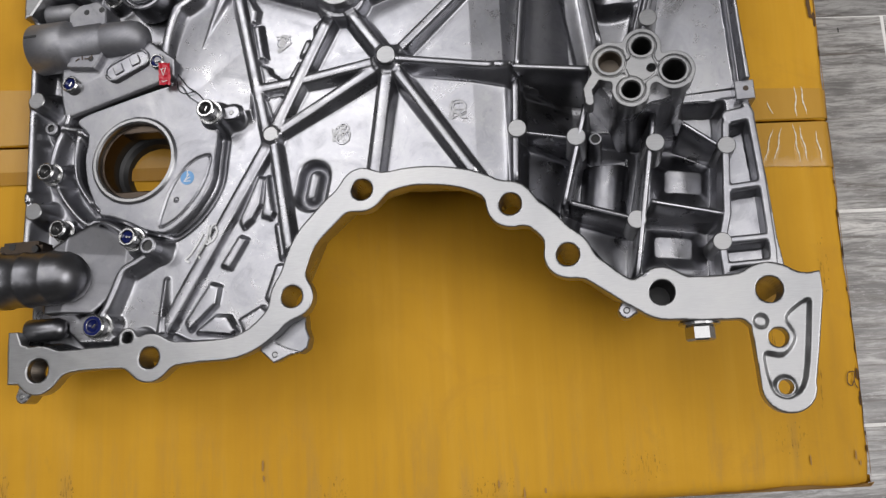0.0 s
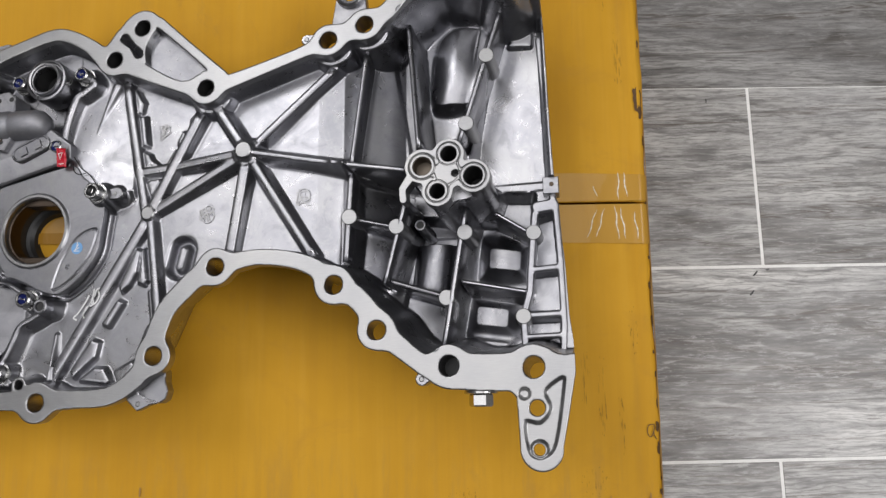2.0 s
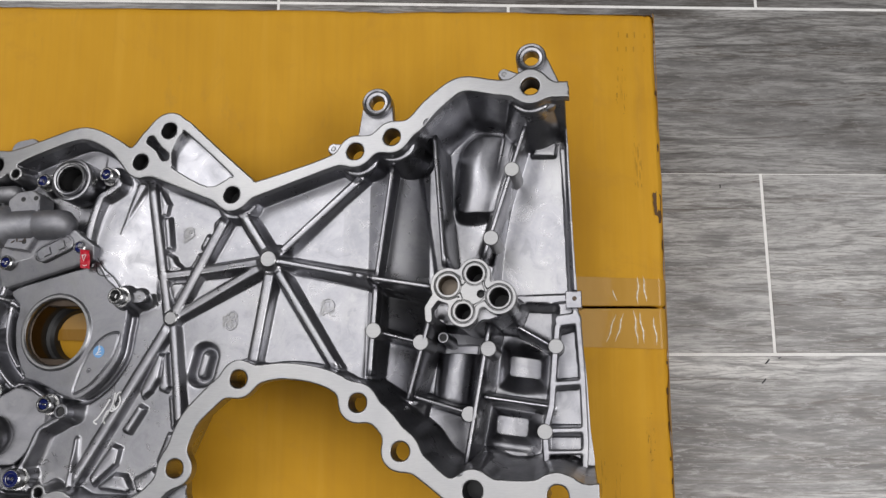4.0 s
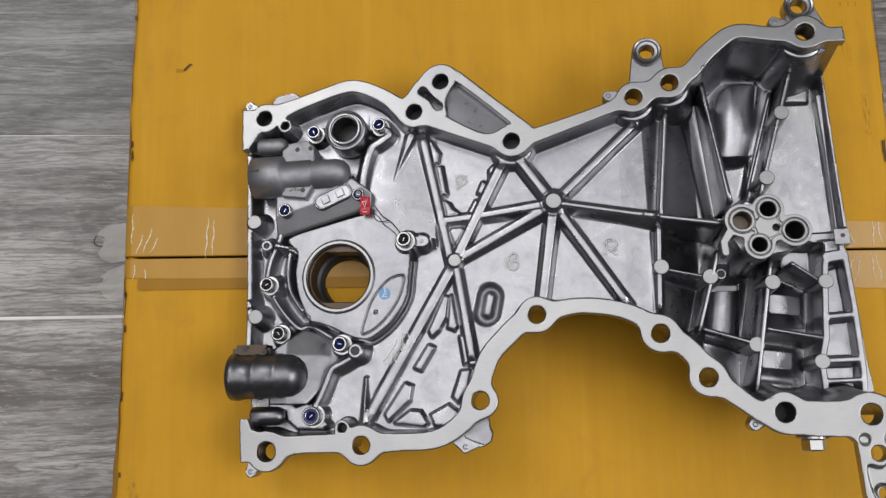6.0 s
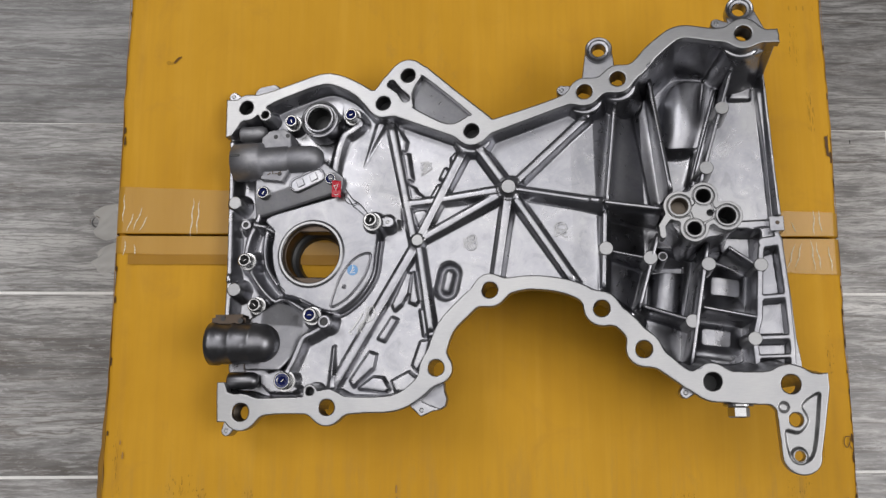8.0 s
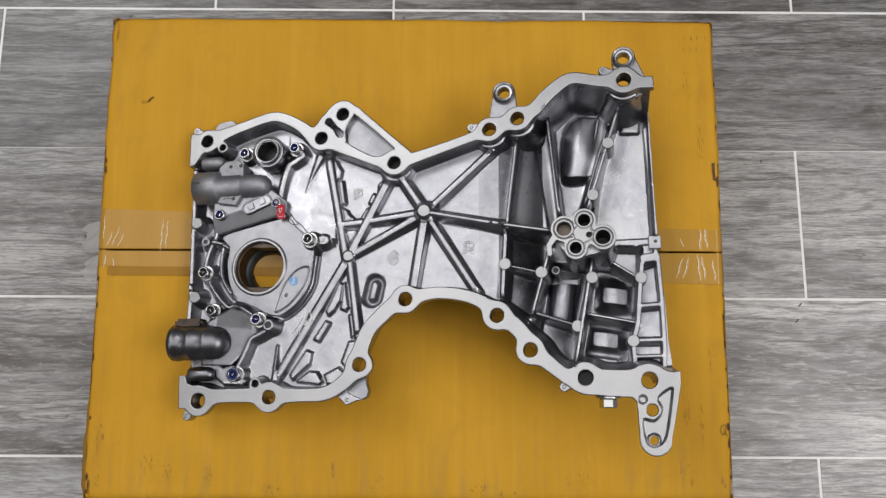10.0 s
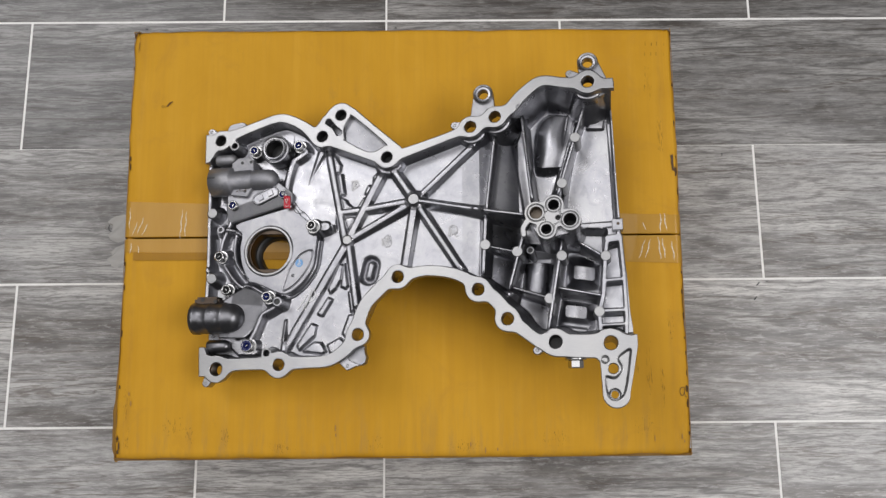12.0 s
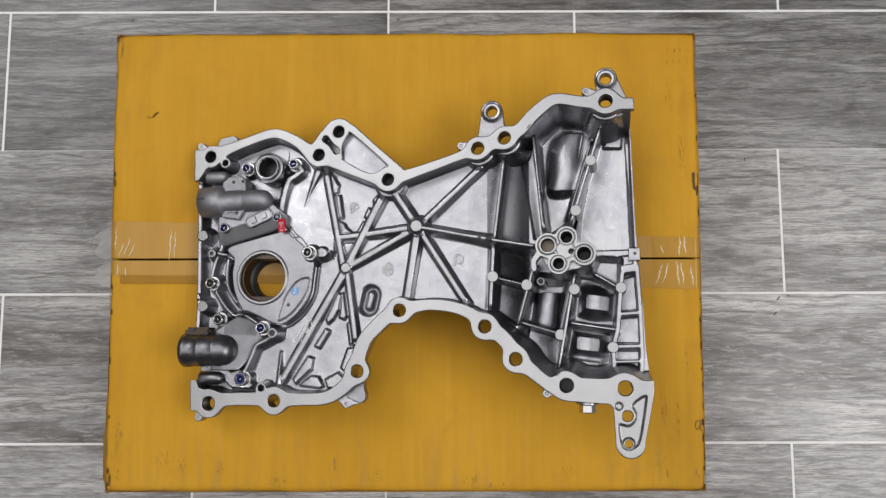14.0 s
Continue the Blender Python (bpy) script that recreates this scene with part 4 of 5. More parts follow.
CAST_PADS = [[(-70, 71.8), (-64.5, 63), (-65.5, 57), (-68, 57)], [(-66, 54), (-63.2, 54), (-60.2, 36), (-63, 36)], [(-62, 31.5), (-58.5, 29.5), (-57, 26.5), (-53, 23), (-60, 22)],
             [(-33, 50), (-30, 53), (-28, 49), (-33, 43)], [(-37.5, 42.5), (-34.5, 40.5), (-37, 34), (-40.5, 36)], [(-42, 31), (-39.3, 29), (-42.5, 22.5), (-47, 22.5)],
             [(-58.5, 11.5), (-57, 13.5), (-51, 13.8), (-50.5, 12.5), (-55.5, 4.5)],
             [(-62.5, -28), (-60.6, -29), (-62.5, -41), (-66.5, -48.5), (-70.5, -52), (-72, -49)], [(-58.5, -28), (-55.5, -46), (-57, -48.5), (-60.5, -47)]]
LOWER_PADS = [[(-72.5, -57.5), (-69.5, -59), (-77.5, -72), (-81, -70.5)], [(-87, -80), (-83, -81.5), (-84.5, -89.5), (-97, -101), (-99, -97.5)],
              [(-93, -102.5), (-84, -96), (-78, -96.5), (-74, -103), (-76, -104.5)], [(-69, -104), (-71.5, -98.5), (-61, -93), (-56, -97), (-61, -104.5)],
              [(-53.5, -53), (-50.8, -53), (-48.5, -68), (-51, -69)], [(-58, -88), (-53, -73.5), (-48, -73), (-50, -82), (-55.5, -91)]]
CORNER_PAD = [(-170, -88), (-158, -88), (-153, -92.5), (-146, -90), (-133, -103), (-136, -105.5), (-152, -105), (-158, -99.7), (-159, -94.8), (-170, -92.4)]
PORTS = [(110.5, 6, 9.6, 5.2), (125, 12, 8.6, 4.4), (138, -1, 9.2, 5.2), (118.6, -8.3, 8.4, 4.2)]


def port_sd(X, Y):
    d = np.full(X.shape, 1e3)
    for x, y, r, h in PORTS:
        d = smin(d, d_circle(X, Y, x, y, r), 3.0)
    return d


def body_sd(X, Y):
    d = d_poly(X, Y, BODY)
    for x, y, r in HOLES:
        d = np.maximum(d, -d_circle(X, Y, x, y, r))
    d = np.maximum(d, -d_circle(X, Y, -127.5, -14, 20.5))
    for x, y in ((-162, 84), (-122, -105)):
        d = np.maximum(d, -d_circle(X, Y, x, y, 2.7))
    for x, y, r, h in PORTS:
        d = np.maximum(d, -d_circle(X, Y, x, y, h))
    return d


def body_under(X, Y):
    """The outer face of the casting; its unseen middle is thickened to block light from below."""
    lid = 11.0 - 0.207 * (X + 266) + 0.0816 * (Y - 198)
    inside = np.clip((-d_poly(X, Y, BODY) - 7.0) / 9.0, 0, 1)
    base = floor_height(X, Y)
    edge = np.minimum(-11.0, base - 5.0)
    return np.maximum(edge + inside * (np.minimum(base - 10.0, -18.0) - 26.0 - edge), lid + 0.6)


sheet("casting", body_sd, (-192, -120, 195, 126), 0.48, body_height, body_under, CAST, cover, "cast grey aluminium shell with webs and pockets", smooth=True)

# ---- parts of the cover ----
def mm(x, y, z):
    return Matrix.Translation((x * 0.001, y * 0.001, z * 0.001))


def lathe_part(name, profile, x, y, z, mat, parent, label="", segs=36, axis="z", smooth=False):
    m = mm(x, y, z)
    if axis == "x":
        m = m @ Matrix.Rotation(math.pi / 2, 4, "Y")
    if axis == "y":
        m = m @ Matrix.Rotation(math.pi / 2, 4, "X")
    return part(name, lathe_bm([(r * 0.001, h * 0.001) for r, h in profile], segs, m), mat, parent, label, smooth)


def rib_bar(x0, y0, c0, x1, y1, c1, w, parent, deep=6.0):
    """A rib's rounded crest, from end to end."""
    length = math.hypot(x1 - x0, y1 - y0)
    ux, uy = (x1 - x0) / length, (y1 - y0) / length
    g = 0.05 * deep
    if deep < 10:
        section = [(-w - 0.1, -4.0)]
        for k in range(9):
            a = (w + 0.4) * (k / 4 - 1)
            e = abs(a) - w + 0.15
            section.append((a, -0.5 * (math.sqrt(e * e + 0.25) + e) / 0.27 + 0.16))
        section.append((w + 0.1, -4.0))
    else:
        section = [(-w - g, -deep), (-w - 0.15, -1.1), (-w + 0.25, -0.35), (-w + 0.8, -0.05), (0, 0.02), (w - 0.8, -0.05), (w - 0.25, -0.35), (w + 0.15, -1.1), (w + g, -deep)]
    bm = bmesh.new()
    n = 12
    rows = []
    for i in range(n + 1):
        s = i / n
        cx, cy, cz = x0 + (x1 - x0) * s, y0 + (y1 - y0) * s, c0 + (c1 - c0) * s
        cz += 0.12 * noise.noise((cx * 0.1, cy * 0.1, 2.0))
        rows.append([bm.verts.new(((cx - uy * a) * 0.001, (cy + ux * a) * 0.001, (cz + b) * 0.001)) for a, b in section])
    for a, b in zip(rows, rows[1:]):
        for k in range(len(section) - 1):
            bm.faces.new((a[k], b[k], b[k + 1], a[k + 1]))
        bm.faces.new((a[-1], b[-1], b[0], a[0]))
    bm.faces.new(rows[0])
    bm.faces.new(rows[-1][::-1])
    part("rib", bm, CAST, parent, smooth=True)


for x0, y0, c0, x1, y1, c1, w in RIBS:
    rib_bar(x0, y0, c0, x1, y1, c1, w, cover)
for (x0, y0, c0, x1, y1, c1, w), deep in zip(DEEP_RIBS, (40, 26, 22, 42, 36, 28, 52, 46, 60, 44, 42, 16)):
    rib_bar(x0, y0, c0, x1, y1, c1, w - 0.3, cover, deep)

# round milled spots on the ribs
for x, y, c in PADS:
    lathe_part("milled_spot", [(0, -24 if x > 60 else -5), (5.2, -24 if x > 60 else -5), (4.5, 0.2), (4.1, 0.6), (0, 0.6)], x, y, c, PAD_METAL, cover, segs=28)
for (x, y), c, r in ((HUB, -2.6, 4.8), (XHUB, -9.2, 4.0)):
    lathe_part("rib_hub", [(0, -5), (r + 0.5, -5), (r, -0.4), (r - 0.5, 0), (0, 0)], x, y, c, PAD_METAL, cover, segs=28)


# port face: four bores with sealing lips
def port_face_sd(X, Y):
    d = smin(port_sd(X, Y), d_circle(X, Y, 124, 2, 9), 3.0)
    d = smin(d, d_strip(X, Y, [(103, -1, 2.2), (99.6, -6, 1.9), (100, -12, 1.9)]), 1.0)
    for x, y, r, h in PORTS:
        d = np.maximum(d, -d_circle(X, Y, x, y, h))
    return np.maximum(d, -d_circle(X, Y, 128.3, 1, 2.0))


def port_face_top(X, Y):
    d = smin(port_sd(X, Y), d_circle(X, Y, 124, 2, 9), 3.0)
    z = np.full(X.shape, 1.6)
    z -= 0.55 * np.clip(1.6 - np.abs(d + 2.3) / 0.35, 0, 1)
    for x, y, r, h in PORTS:
        z -= 0.55 * np.clip(1.6 - np.abs(d_circle(X, Y, x, y, h + 1.8)) / 0.3, 0, 1)
    return z


sheet("port_column", lambda X, Y: np.maximum(smin(smin(port_sd(X, Y), d_circle(X, Y, 124, 2, 12), 8.0), d_strip(X, Y, [(113, -3, 6), (131, -6, 6)]), 5.0) + 1.0, -np.minimum.reduce([d_circle(X, Y, x, y, h - 0.2) for x, y, r, h in PORTS])), (95, -20, 150, 24), 0.6, -6.0, -64.0, CAST, cover, "dark cast column under the port face")
sheet("port_face", port_face_sd, (95, -20, 150, 24), 0.22, port_face_top, -8.0, MILLED, cover, "milled port face with four ringed bores", chamfer=0.25)
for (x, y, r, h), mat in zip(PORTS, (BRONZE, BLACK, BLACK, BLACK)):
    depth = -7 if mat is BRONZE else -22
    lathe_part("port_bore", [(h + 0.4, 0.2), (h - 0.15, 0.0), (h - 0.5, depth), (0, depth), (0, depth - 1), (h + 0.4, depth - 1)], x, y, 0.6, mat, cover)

# black disc in place of the shade down this small vent
lathe_part("vent_bore", [(0, 0.1), (2.0, 0.1), (2.1, -0.4), (0, -0.4)], 128.3, 1, -3.2, BLACK, cover, segs=20)

# small spigot beside the port column
spigot = lathe_part("spigot", [(3.9, -34), (3.2, -0.5), (2.9, 0.0), (2.3, 0.0), (2.1, -0.4), (2.1, -3.0), (0, -3.0), (0, -34)], 102.6, -18.6, -30, CAST, cover, "hollow cast spigot", segs=28)
lathe_part("spigot_bore", [(0, -0.8), (2.08, -0.8), (2.05, -1.4), (0, -1.4)], 102.6, -18.6, -30, BLACK, spigot, segs=20)

# oil pump plate round the crank bore
LEAF = [(-87.5, -15), (-97, -18), (-106, -29), (-111, -42), (-112, -50), (-102, -45), (-92, -33), (-87.5, -22)]


def pump_sd(X, Y):
    d = d_poly(X, Y, smooth_line(PUMP, closed=True))
    d = np.maximum(d, -d_circle(X, Y, -127.5, -14, 20.0))
    return d


def pump_top(X, Y):
    z = np.full(X.shape, -8.4)
    r = np.hypot(X + 127.5, Y + 14)
    z += 0.9 * np.clip((23.2 - r) / 0.8, 0, 1)
    leaf = d_poly(X, Y, smooth_line(LEAF, 4, True))
    z -= 0.9 * np.clip(1 - np.abs(leaf) / 0.9, 0, 1)
    z -= 1.0 * np.clip(1 - np.abs(d_circle(X, Y, -104, -37, 0.9)) / 0.6, 0, 1)
    return z


sheet("oil_pump_plate", pump_sd, (-168, -58, -78, 30), 0.5, pump_top, -14.0, PLATE, cover, "smooth grey oil pump plate round the crank bore", chamfer=0.4)
lathe_part("bore_rim", [(22.6, -0.2), (22.0, 0.35), (20.6, 0.35), (20.0, -0.5), (20.0, -5), (22.6, -5)], -127.5, -14, -7.5, MILLED, cover, segs=72)


def rotor_sd(X, Y):
    d = d_circle(X, Y, -127.5, -14, 20.2)
    hole = np.maximum(d_circle(X, Y, -127.5, -14, 18.6), np.abs(Y + 14 + (X + 127.5) * 0.04) - 15.6)
    return np.maximum(d, -hole)


sheet("pump_rotor", rotor_sd, (-150, -37, -105, 9), 0.5, -11.0, -20.0, DARK_STEEL, cover, "steel pump rotor with two flats, coloured dark for bore shade", chamfer=0.3)
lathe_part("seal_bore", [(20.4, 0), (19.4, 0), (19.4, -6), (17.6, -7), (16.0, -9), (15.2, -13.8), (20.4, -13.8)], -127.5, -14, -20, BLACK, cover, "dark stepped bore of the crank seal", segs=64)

# ledges round the two valve housings
LEDGE = [(-166, 13), (-116, 27), (-108, 30), (-107, 37), (-118, 46), (-166, 38)]
sheet("ledge", lambda X, Y: d_poly(X, Y, LEDGE) - 1.2, (-170, 8, -102, 50), 0.7, lambda X, Y: -7.6 + np.clip((Y - 12 - (X + 163) * 0.29) / 14, 0, 1) * 5.5, -15.0, CAST_DARK, cover, chamfer=0.5, smooth=True)
LEDGE2 = [(-166, -60), (-158, -55), (-148, -47), (-132, -52), (-128, -60), (-133, -70), (-139, -82), (-146, -90), (-166, -90)]
# dark metal and steep tilt stand in for the shade on this ledge
sheet("ledge", lambda X, Y: d_poly(X, Y, LEDGE2) - 1.2, (-170, -94, -124, -42), 0.7, lambda X, Y: -0.5 - np.clip((X + 157) * 0.54, 0, 13) - np.clip((Y + 62) / 15, 0, 1) * 2, -15.0, CAST_DULL, cover, chamfer=0.5, smooth=True)


def housing(name, y, z, profile, label, mat):
    """A valve housing: a round bore body lying along x."""
    bm = lathe_bm([(r * 0.001, x * 0.001) for x, r in profile], 44)
    bm.transform(Matrix.Translation((0, y * 0.001, z * 0.001)) @ Matrix(((0, 0, 1, 0), (0, 1, 0, 0), (-1, 0, 0, 0), (0, 0, 0, 1))))
    return part(name, bm, mat, cover, label, smooth=True)


h1 = housing("valve_housing", 50.5, -2.5, [(-177, 0), (-177, 8), (-181.4, 8.6), (-182, 11.5), (-181.4, 13), (-163, 13), (-161, 12.2), (-160, 9.6), (-144, 9.8), (-143, 8.9), (-141.5, 9.4), (-128, 9.2), (-123.5, 8.2), (-120.2, 5.2), (-119, 0)],
             "dull grey round valve housing with a blind end", BLASTED)
h2 = housing("valve_housing", -74.5, 4.0, [(-176, 0), (-176, 9), (-187.2, 10), (-188, 12), (-187.4, 13.9), (-183, 14.0), (-182, 13.3), (-173, 13.3), (-172, 13.7), (-170.5, 13.7), (-169.5, 13.2), (-160, 12.9), (-159, 13.2), (-157.5, 13.1),
             (-156.5, 12.6), (-151, 12.2), (-147.5, 10.6), (-144.6, 7.8), (-142.8, 4), (-142.2, 0)], "dark dull grey valve housing that juts over the edge", CAST_DULL)
for pts in ([(-162, 56), (-162, 66), (-157, 70.5), (-147, 71.5), (-142.5, 68), (-141.5, 56)], [(-161.5, 48), (-161.5, 37), (-147, 35), (-142, 43.5), (-141.5, 48)]):
    wing = pts
    sheet("mounting_lug", lambda X, Y: d_poly(X, Y, wing) - 0.6, (-166, 32, -132, 76), 0.5, 1.6, -12, BLASTED, h1, chamfer=0.7)
# flat black discs: the shade of pin holes is painted, nothing is bored
for x, y in ((-152.5, 66.5), (-144, 66.8), (-148.5, 39.8)):
    lathe_part("pin_hole", [(0, 0.15), (1.5, 0.15), (1.6, -0.5), (0, -0.5)], x, y, 1.65, BLACK, h1, segs=16)
for k in range(4):
    bm = box_bm(-0.0012, -0.0003, -0.0003, 0.0012, 0.0003, 0.00025)
    bm.transform(mm(-156 + 2.6 * k, 40.0 + 0.9 * (k % 2), 1.7) @ Matrix.Rotation(0.5 + 1.3 * k, 4, "Z"))
    part("cast_mark", bm, DARK_STEEL, h1)
# black bar painted as the shade in the housing's slit
part("slot", box_bm(-0.1812, 0.0505, 0.0098, -0.1740, 0.0521, 0.01075, 0.0003), BLACK, h1)
part("clamp_block", box_bm(-0.1875, -0.068, -0.006, -0.1645, -0.0560, 0.0088, 0.0022, 2), DARK_STEEL, h2, "dark clamp block")
# more black discs standing for shaded pin holes
for x, y in ((-179, -58.8), (-167, -60.5), (-166.8, -65.0)):
    lathe_part("pin_hole", [(0, 0.2), (1.7, 0.2), (1.8, -0.5), (0, -0.5)], x, y, 8.7, BLACK, h2, segs=16)

# round cast stub above the first housing
bm = lathe_bm([(0, -0.186), (0.0050, -0.186), (0.0054, -0.185), (0.0054, -0.171), (0.004, -0.168), (0, -0.167)], 28)
bm.transform(Matrix.Translation((0.004, 0.0735, -0.009)) @ Matrix(((0, 0, 1, 0), (0, 1, 0, 0), (-1, 0, 0, 0), (0, 0, 0, 1))))
part("cast_stub", bm, BLASTED, cover, smooth=True)
bm = lathe_bm([(0, -0.180), (0.0052, -0.180), (0.0056, -0.179), (0.0056, -0.164), (0.004, -0.160), (0, -0.159)], 28)
bm.transform(Matrix.Translation((0.0, -0.0975, -0.009)) @ Matrix(((0, 0, 1, 0), (0, 1, 0, 0), (-1, 0, 0, 0), (0, 0, 0, 1))))
part("cast_stub", bm, CAST_DULL, cover, smooth=True)

# maker's oblong with two raised tiles
sheet("oblong_boss", lambda X, Y: d_strip(X, Y, [(-137, 32.5, 5.2), (-123, 38.5, 5.2)]), (-146, 24, -114, 47), 0.5,
      lambda X, Y: -0.8 - 0.7 * (d_strip(X, Y, [(-137, 32.5, 3.9), (-123, 38.5, 3.9)]) < 0), -9, CAST, cover, chamfer=0.4)
for x, y in ((-134.5, 33.6), (-125.5, 37.4)):
    bm = box_bm(-0.0026, -0.0026, -0.0022, 0.0026, 0.0026, -0.0007, 0.0004)
    bm.transform(mm(x, y, 0) @ Matrix.Rotation(0.4, 4, "Z"))
    part("raised_tile", bm, CAST, cover)

# oil seal sleeve
lathe_part("seal_sleeve", [(13.6, -15), (13.3, -1.4), (12.9, -0.4), (11.9, -0.1), (11.4, -0.5), (11.1, -1.4), (10.6, -1.4), (10.4, 0.9), (9.9, 1.6), (9.0, 1.5), (8.7, 0.6), (8.2, 0.4), (7.8, -0.8), (7.7, -13), (9.0, -14.5)], -121.8, 77.6, 2.0, CAST, cover,
           "stepped round oil sleeve with a dark bore", segs=64)
# black lining and floor give the sleeve its shade
lathe_part("sleeve_bore", [(7.65, -2.5), (7.5, -12.6), (0, -12.6), (0, -13.0), (7.68, -13.0)], -121.8, 77.6, 2.0, BLACK, cover, segs=40)


# socket bolts
def socket_bolt(x, y, top, paint, r=4.4):
    prof = [(0, top - 3.4), (2.9, top - 3.4), (3.1, top - 0.2), (3.4, top), (r - 0.7, top), (r, top - 0.7), (r, top - 6), (r + 1.1, top - 6.1), (r + 1.2, top - 7.2), (r, top - 8.5), (0, top - 8.5)]
    b = lathe_part("socket_bolt", prof, x, y, 0, STEEL, cover, "steel socket bolt dabbed with blue paint" if paint else "bare steel socket bolt", segs=28)
    lathe_part("socket_floor", [(0, top - 3.0), (1.5, top - 2.4), (2.95, top - 0.9), (2.95, top - 3.3), (0, top - 3.3)], x, y, 0, BLUE if paint else BLACK, b, "socket filled with dark blue paint" if paint else "", segs=24)
    bm = box_bm(-0.0013, -0.0004, 0, 0.0013, 0.0004, 0.0008, 0.0002)
    bm.transform(mm(x, y, top - 1.5) @ Matrix.Rotation(0.9 + x, 4, "Z"))
    part("socket_lobe", bm, STEEL, b)
    if paint and r > 5.5:
        lathe_part("paint_dab", [(3.3, top + 0.05), (3.6, top + 0.14), (4.6, top + 0.12), (4.7, top - 0.1), (2.8, top - 0.2)], x, y, 0, BLUE, b, "dark blue paint ring", segs=28)


for x, y, top, paint, r in ((-143.5, 79, -1.5, True, 4.2), (-101, 81, -1.5, True, 4.2), (-160, 27.5, 1.5, True, 4.2), (-170, -19, 2, False, 4.4), (-162, -49, 1, False, 4.4), (-123.5, -56.5, 2, True, 4.6),
                            (-141.5, -98, -2, True, 5.4), (-84.5, 5, 3, False, 4.6), (-114, 36, -1.5, True, 3.6)):
    socket_bolt(x, y, top, paint, r + 0.25)

# dowel bosses with a bore
for x, y, z, r in ((-115, -60.5, -2.2, 3.8), (-173.5, 7, -5.2, 3.0)):
    lathe_part("dowel_boss", [(r + 1.0, -6), (r + 0.6, -0.3), (r, 0), (r - 1.0, 0), (r - 1.3, -4.5), (0, -4.5), (0, -6)], x, y, z, CAST, cover, segs=28)
    # black cap coloured as the shade in the boss
    lathe_part("dowel_bore", [(0, -1.3), (r - 1.1, -1.2), (r - 0.95, -0.5), (r - 0.95, -1.9), (0, -1.9)], x, y, z, BLACK, cover, segs=24)
for x, y in ((-162, 84), (-122, -105)):
    # thread and floor coloured black for the shade in the hole
    lathe_part("threaded_hole", [(2.7, -0.2), (2.3, -0.6), (2.5, -1.2), (2.3, -1.8), (2.5, -2.4), (2.2, -6), (0, -6), (0, -6.4), (2.75, -6.4)], x, y, 0, BLACK, cover, segs=24)
# threaded bushes in two of the flange holes
for x, y, r in ((157, 119, 5.2), (-167.5, -118, 5.6)):
    prof = [(r + 0.05, -3)]
    for k in range(6):
        prof += [(r - 0.2, -3.2 - k * 1.6), (r - 0.9, -4.0 - k * 1.6)]
    prof += [(r + 0.05, -13)]
    lathe_part("thread_bush", prof, x, y, 0, BRONZE, cover, segs=30)
lathe_part("dark_hole_floor", [(5.15, -1.5), (5.1, -18.0), (0, -18.0), (0, -18.6), (5.25, -18.6)], 123, -100.3, 0, BLACK, cover, segs=28)
# added black floors stand in for the shaded lid under these through holes
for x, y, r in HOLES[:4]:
    lathe_part("dark_hole_floor", [(r - 0.02, -2.0), (r - 0.05, -11.0), (0, -11.0), (0, -11.4), (r + 0.1, -11.4)], x, y, 0, BLACK, cover, segs=28)
# plain tubes below the other flange holes
for (x, y, r), b in zip(HOLES, BOSS_R):
    low = -13.0
    lathe_part("bolt_column", [(r + 0.02, -1), (r + 0.02, low), (b - 4.2, low), (b - 3.2, -3)], x, y, 0, CAST_DARK, cover, segs=30)

# tab beside the pump plate
sheet("locating_tab", lambda X, Y: d_strip(X, Y, [(-82, 5, 3.2), (-74, 5.5, 3.4)]), (-90, 0, -68, 11), 0.4, -6.5, -12, CAST, cover, chamfer=0.5)
lathe_part("tab_pin", [(0, 0.2), (0.9, 0.2), (1.2, 0), (1.2, -0.3), (0, -0.3)], -75, 5.3, -6.4, PAD_METAL, cover, segs=20)


# ears and lugs outside the flange
def drilled(d, X, Y):
    for x, y, r in HOLES:
        d = np.maximum(d, -d_circle(X, Y, x, y, r))
    return d


def ear(x, y, tx, ty, name="lifting_ear"):
    def sd(X, Y):
        d = d_strip(X, Y, [(x, y, 8.8), (tx, ty, 11.5)])
        return drilled(np.maximum(d, -d_circle(X, Y, x, y, 4.3)), X, Y)
    e = sheet(name, sd, (min(x, tx) - 14, min(y, ty) - 14, max(x, tx) + 14, max(y, ty) + 14), 0.5, lambda X, Y: -9.0 + 0 * X, -15, CAST_DARK, cover, "cast ear with a raised eye", chamfer=0.6)
    lathe_part("eye_ring", [(9.0, -5), (8.8, 2.2), (8.0, 3.0), (7.0, 2.6), (6.4, 1.6), (4.9, 1.4), (4.4, 0.6), (4.4, -6)], x, y, -8.6, CAST, e, segs=44)


ear(66.5, 118, 66, 96)
ear(157.5, 139.5, 163, 119)


def lug(x, y, tx, ty, z=-5.0, r=3.4):
    lo = (min(x, tx) - 9, min(y, ty) - 9, max(x, tx) + 9, max(y, ty) + 9)
    g = sheet("pin_lug", lambda X, Y: drilled(d_strip(X, Y, [(x, y, r), (tx, ty, r + 3)]), X, Y), lo, 0.5, z, z - 9, CAST, cover, chamfer=0.5)
    lathe_part("pin_end", [(0, 0.3), (1.0, 0.3), (1.5, 0), (1.5, -1), (0, -1)], x, y, z, PAD_METAL, g, segs=20)


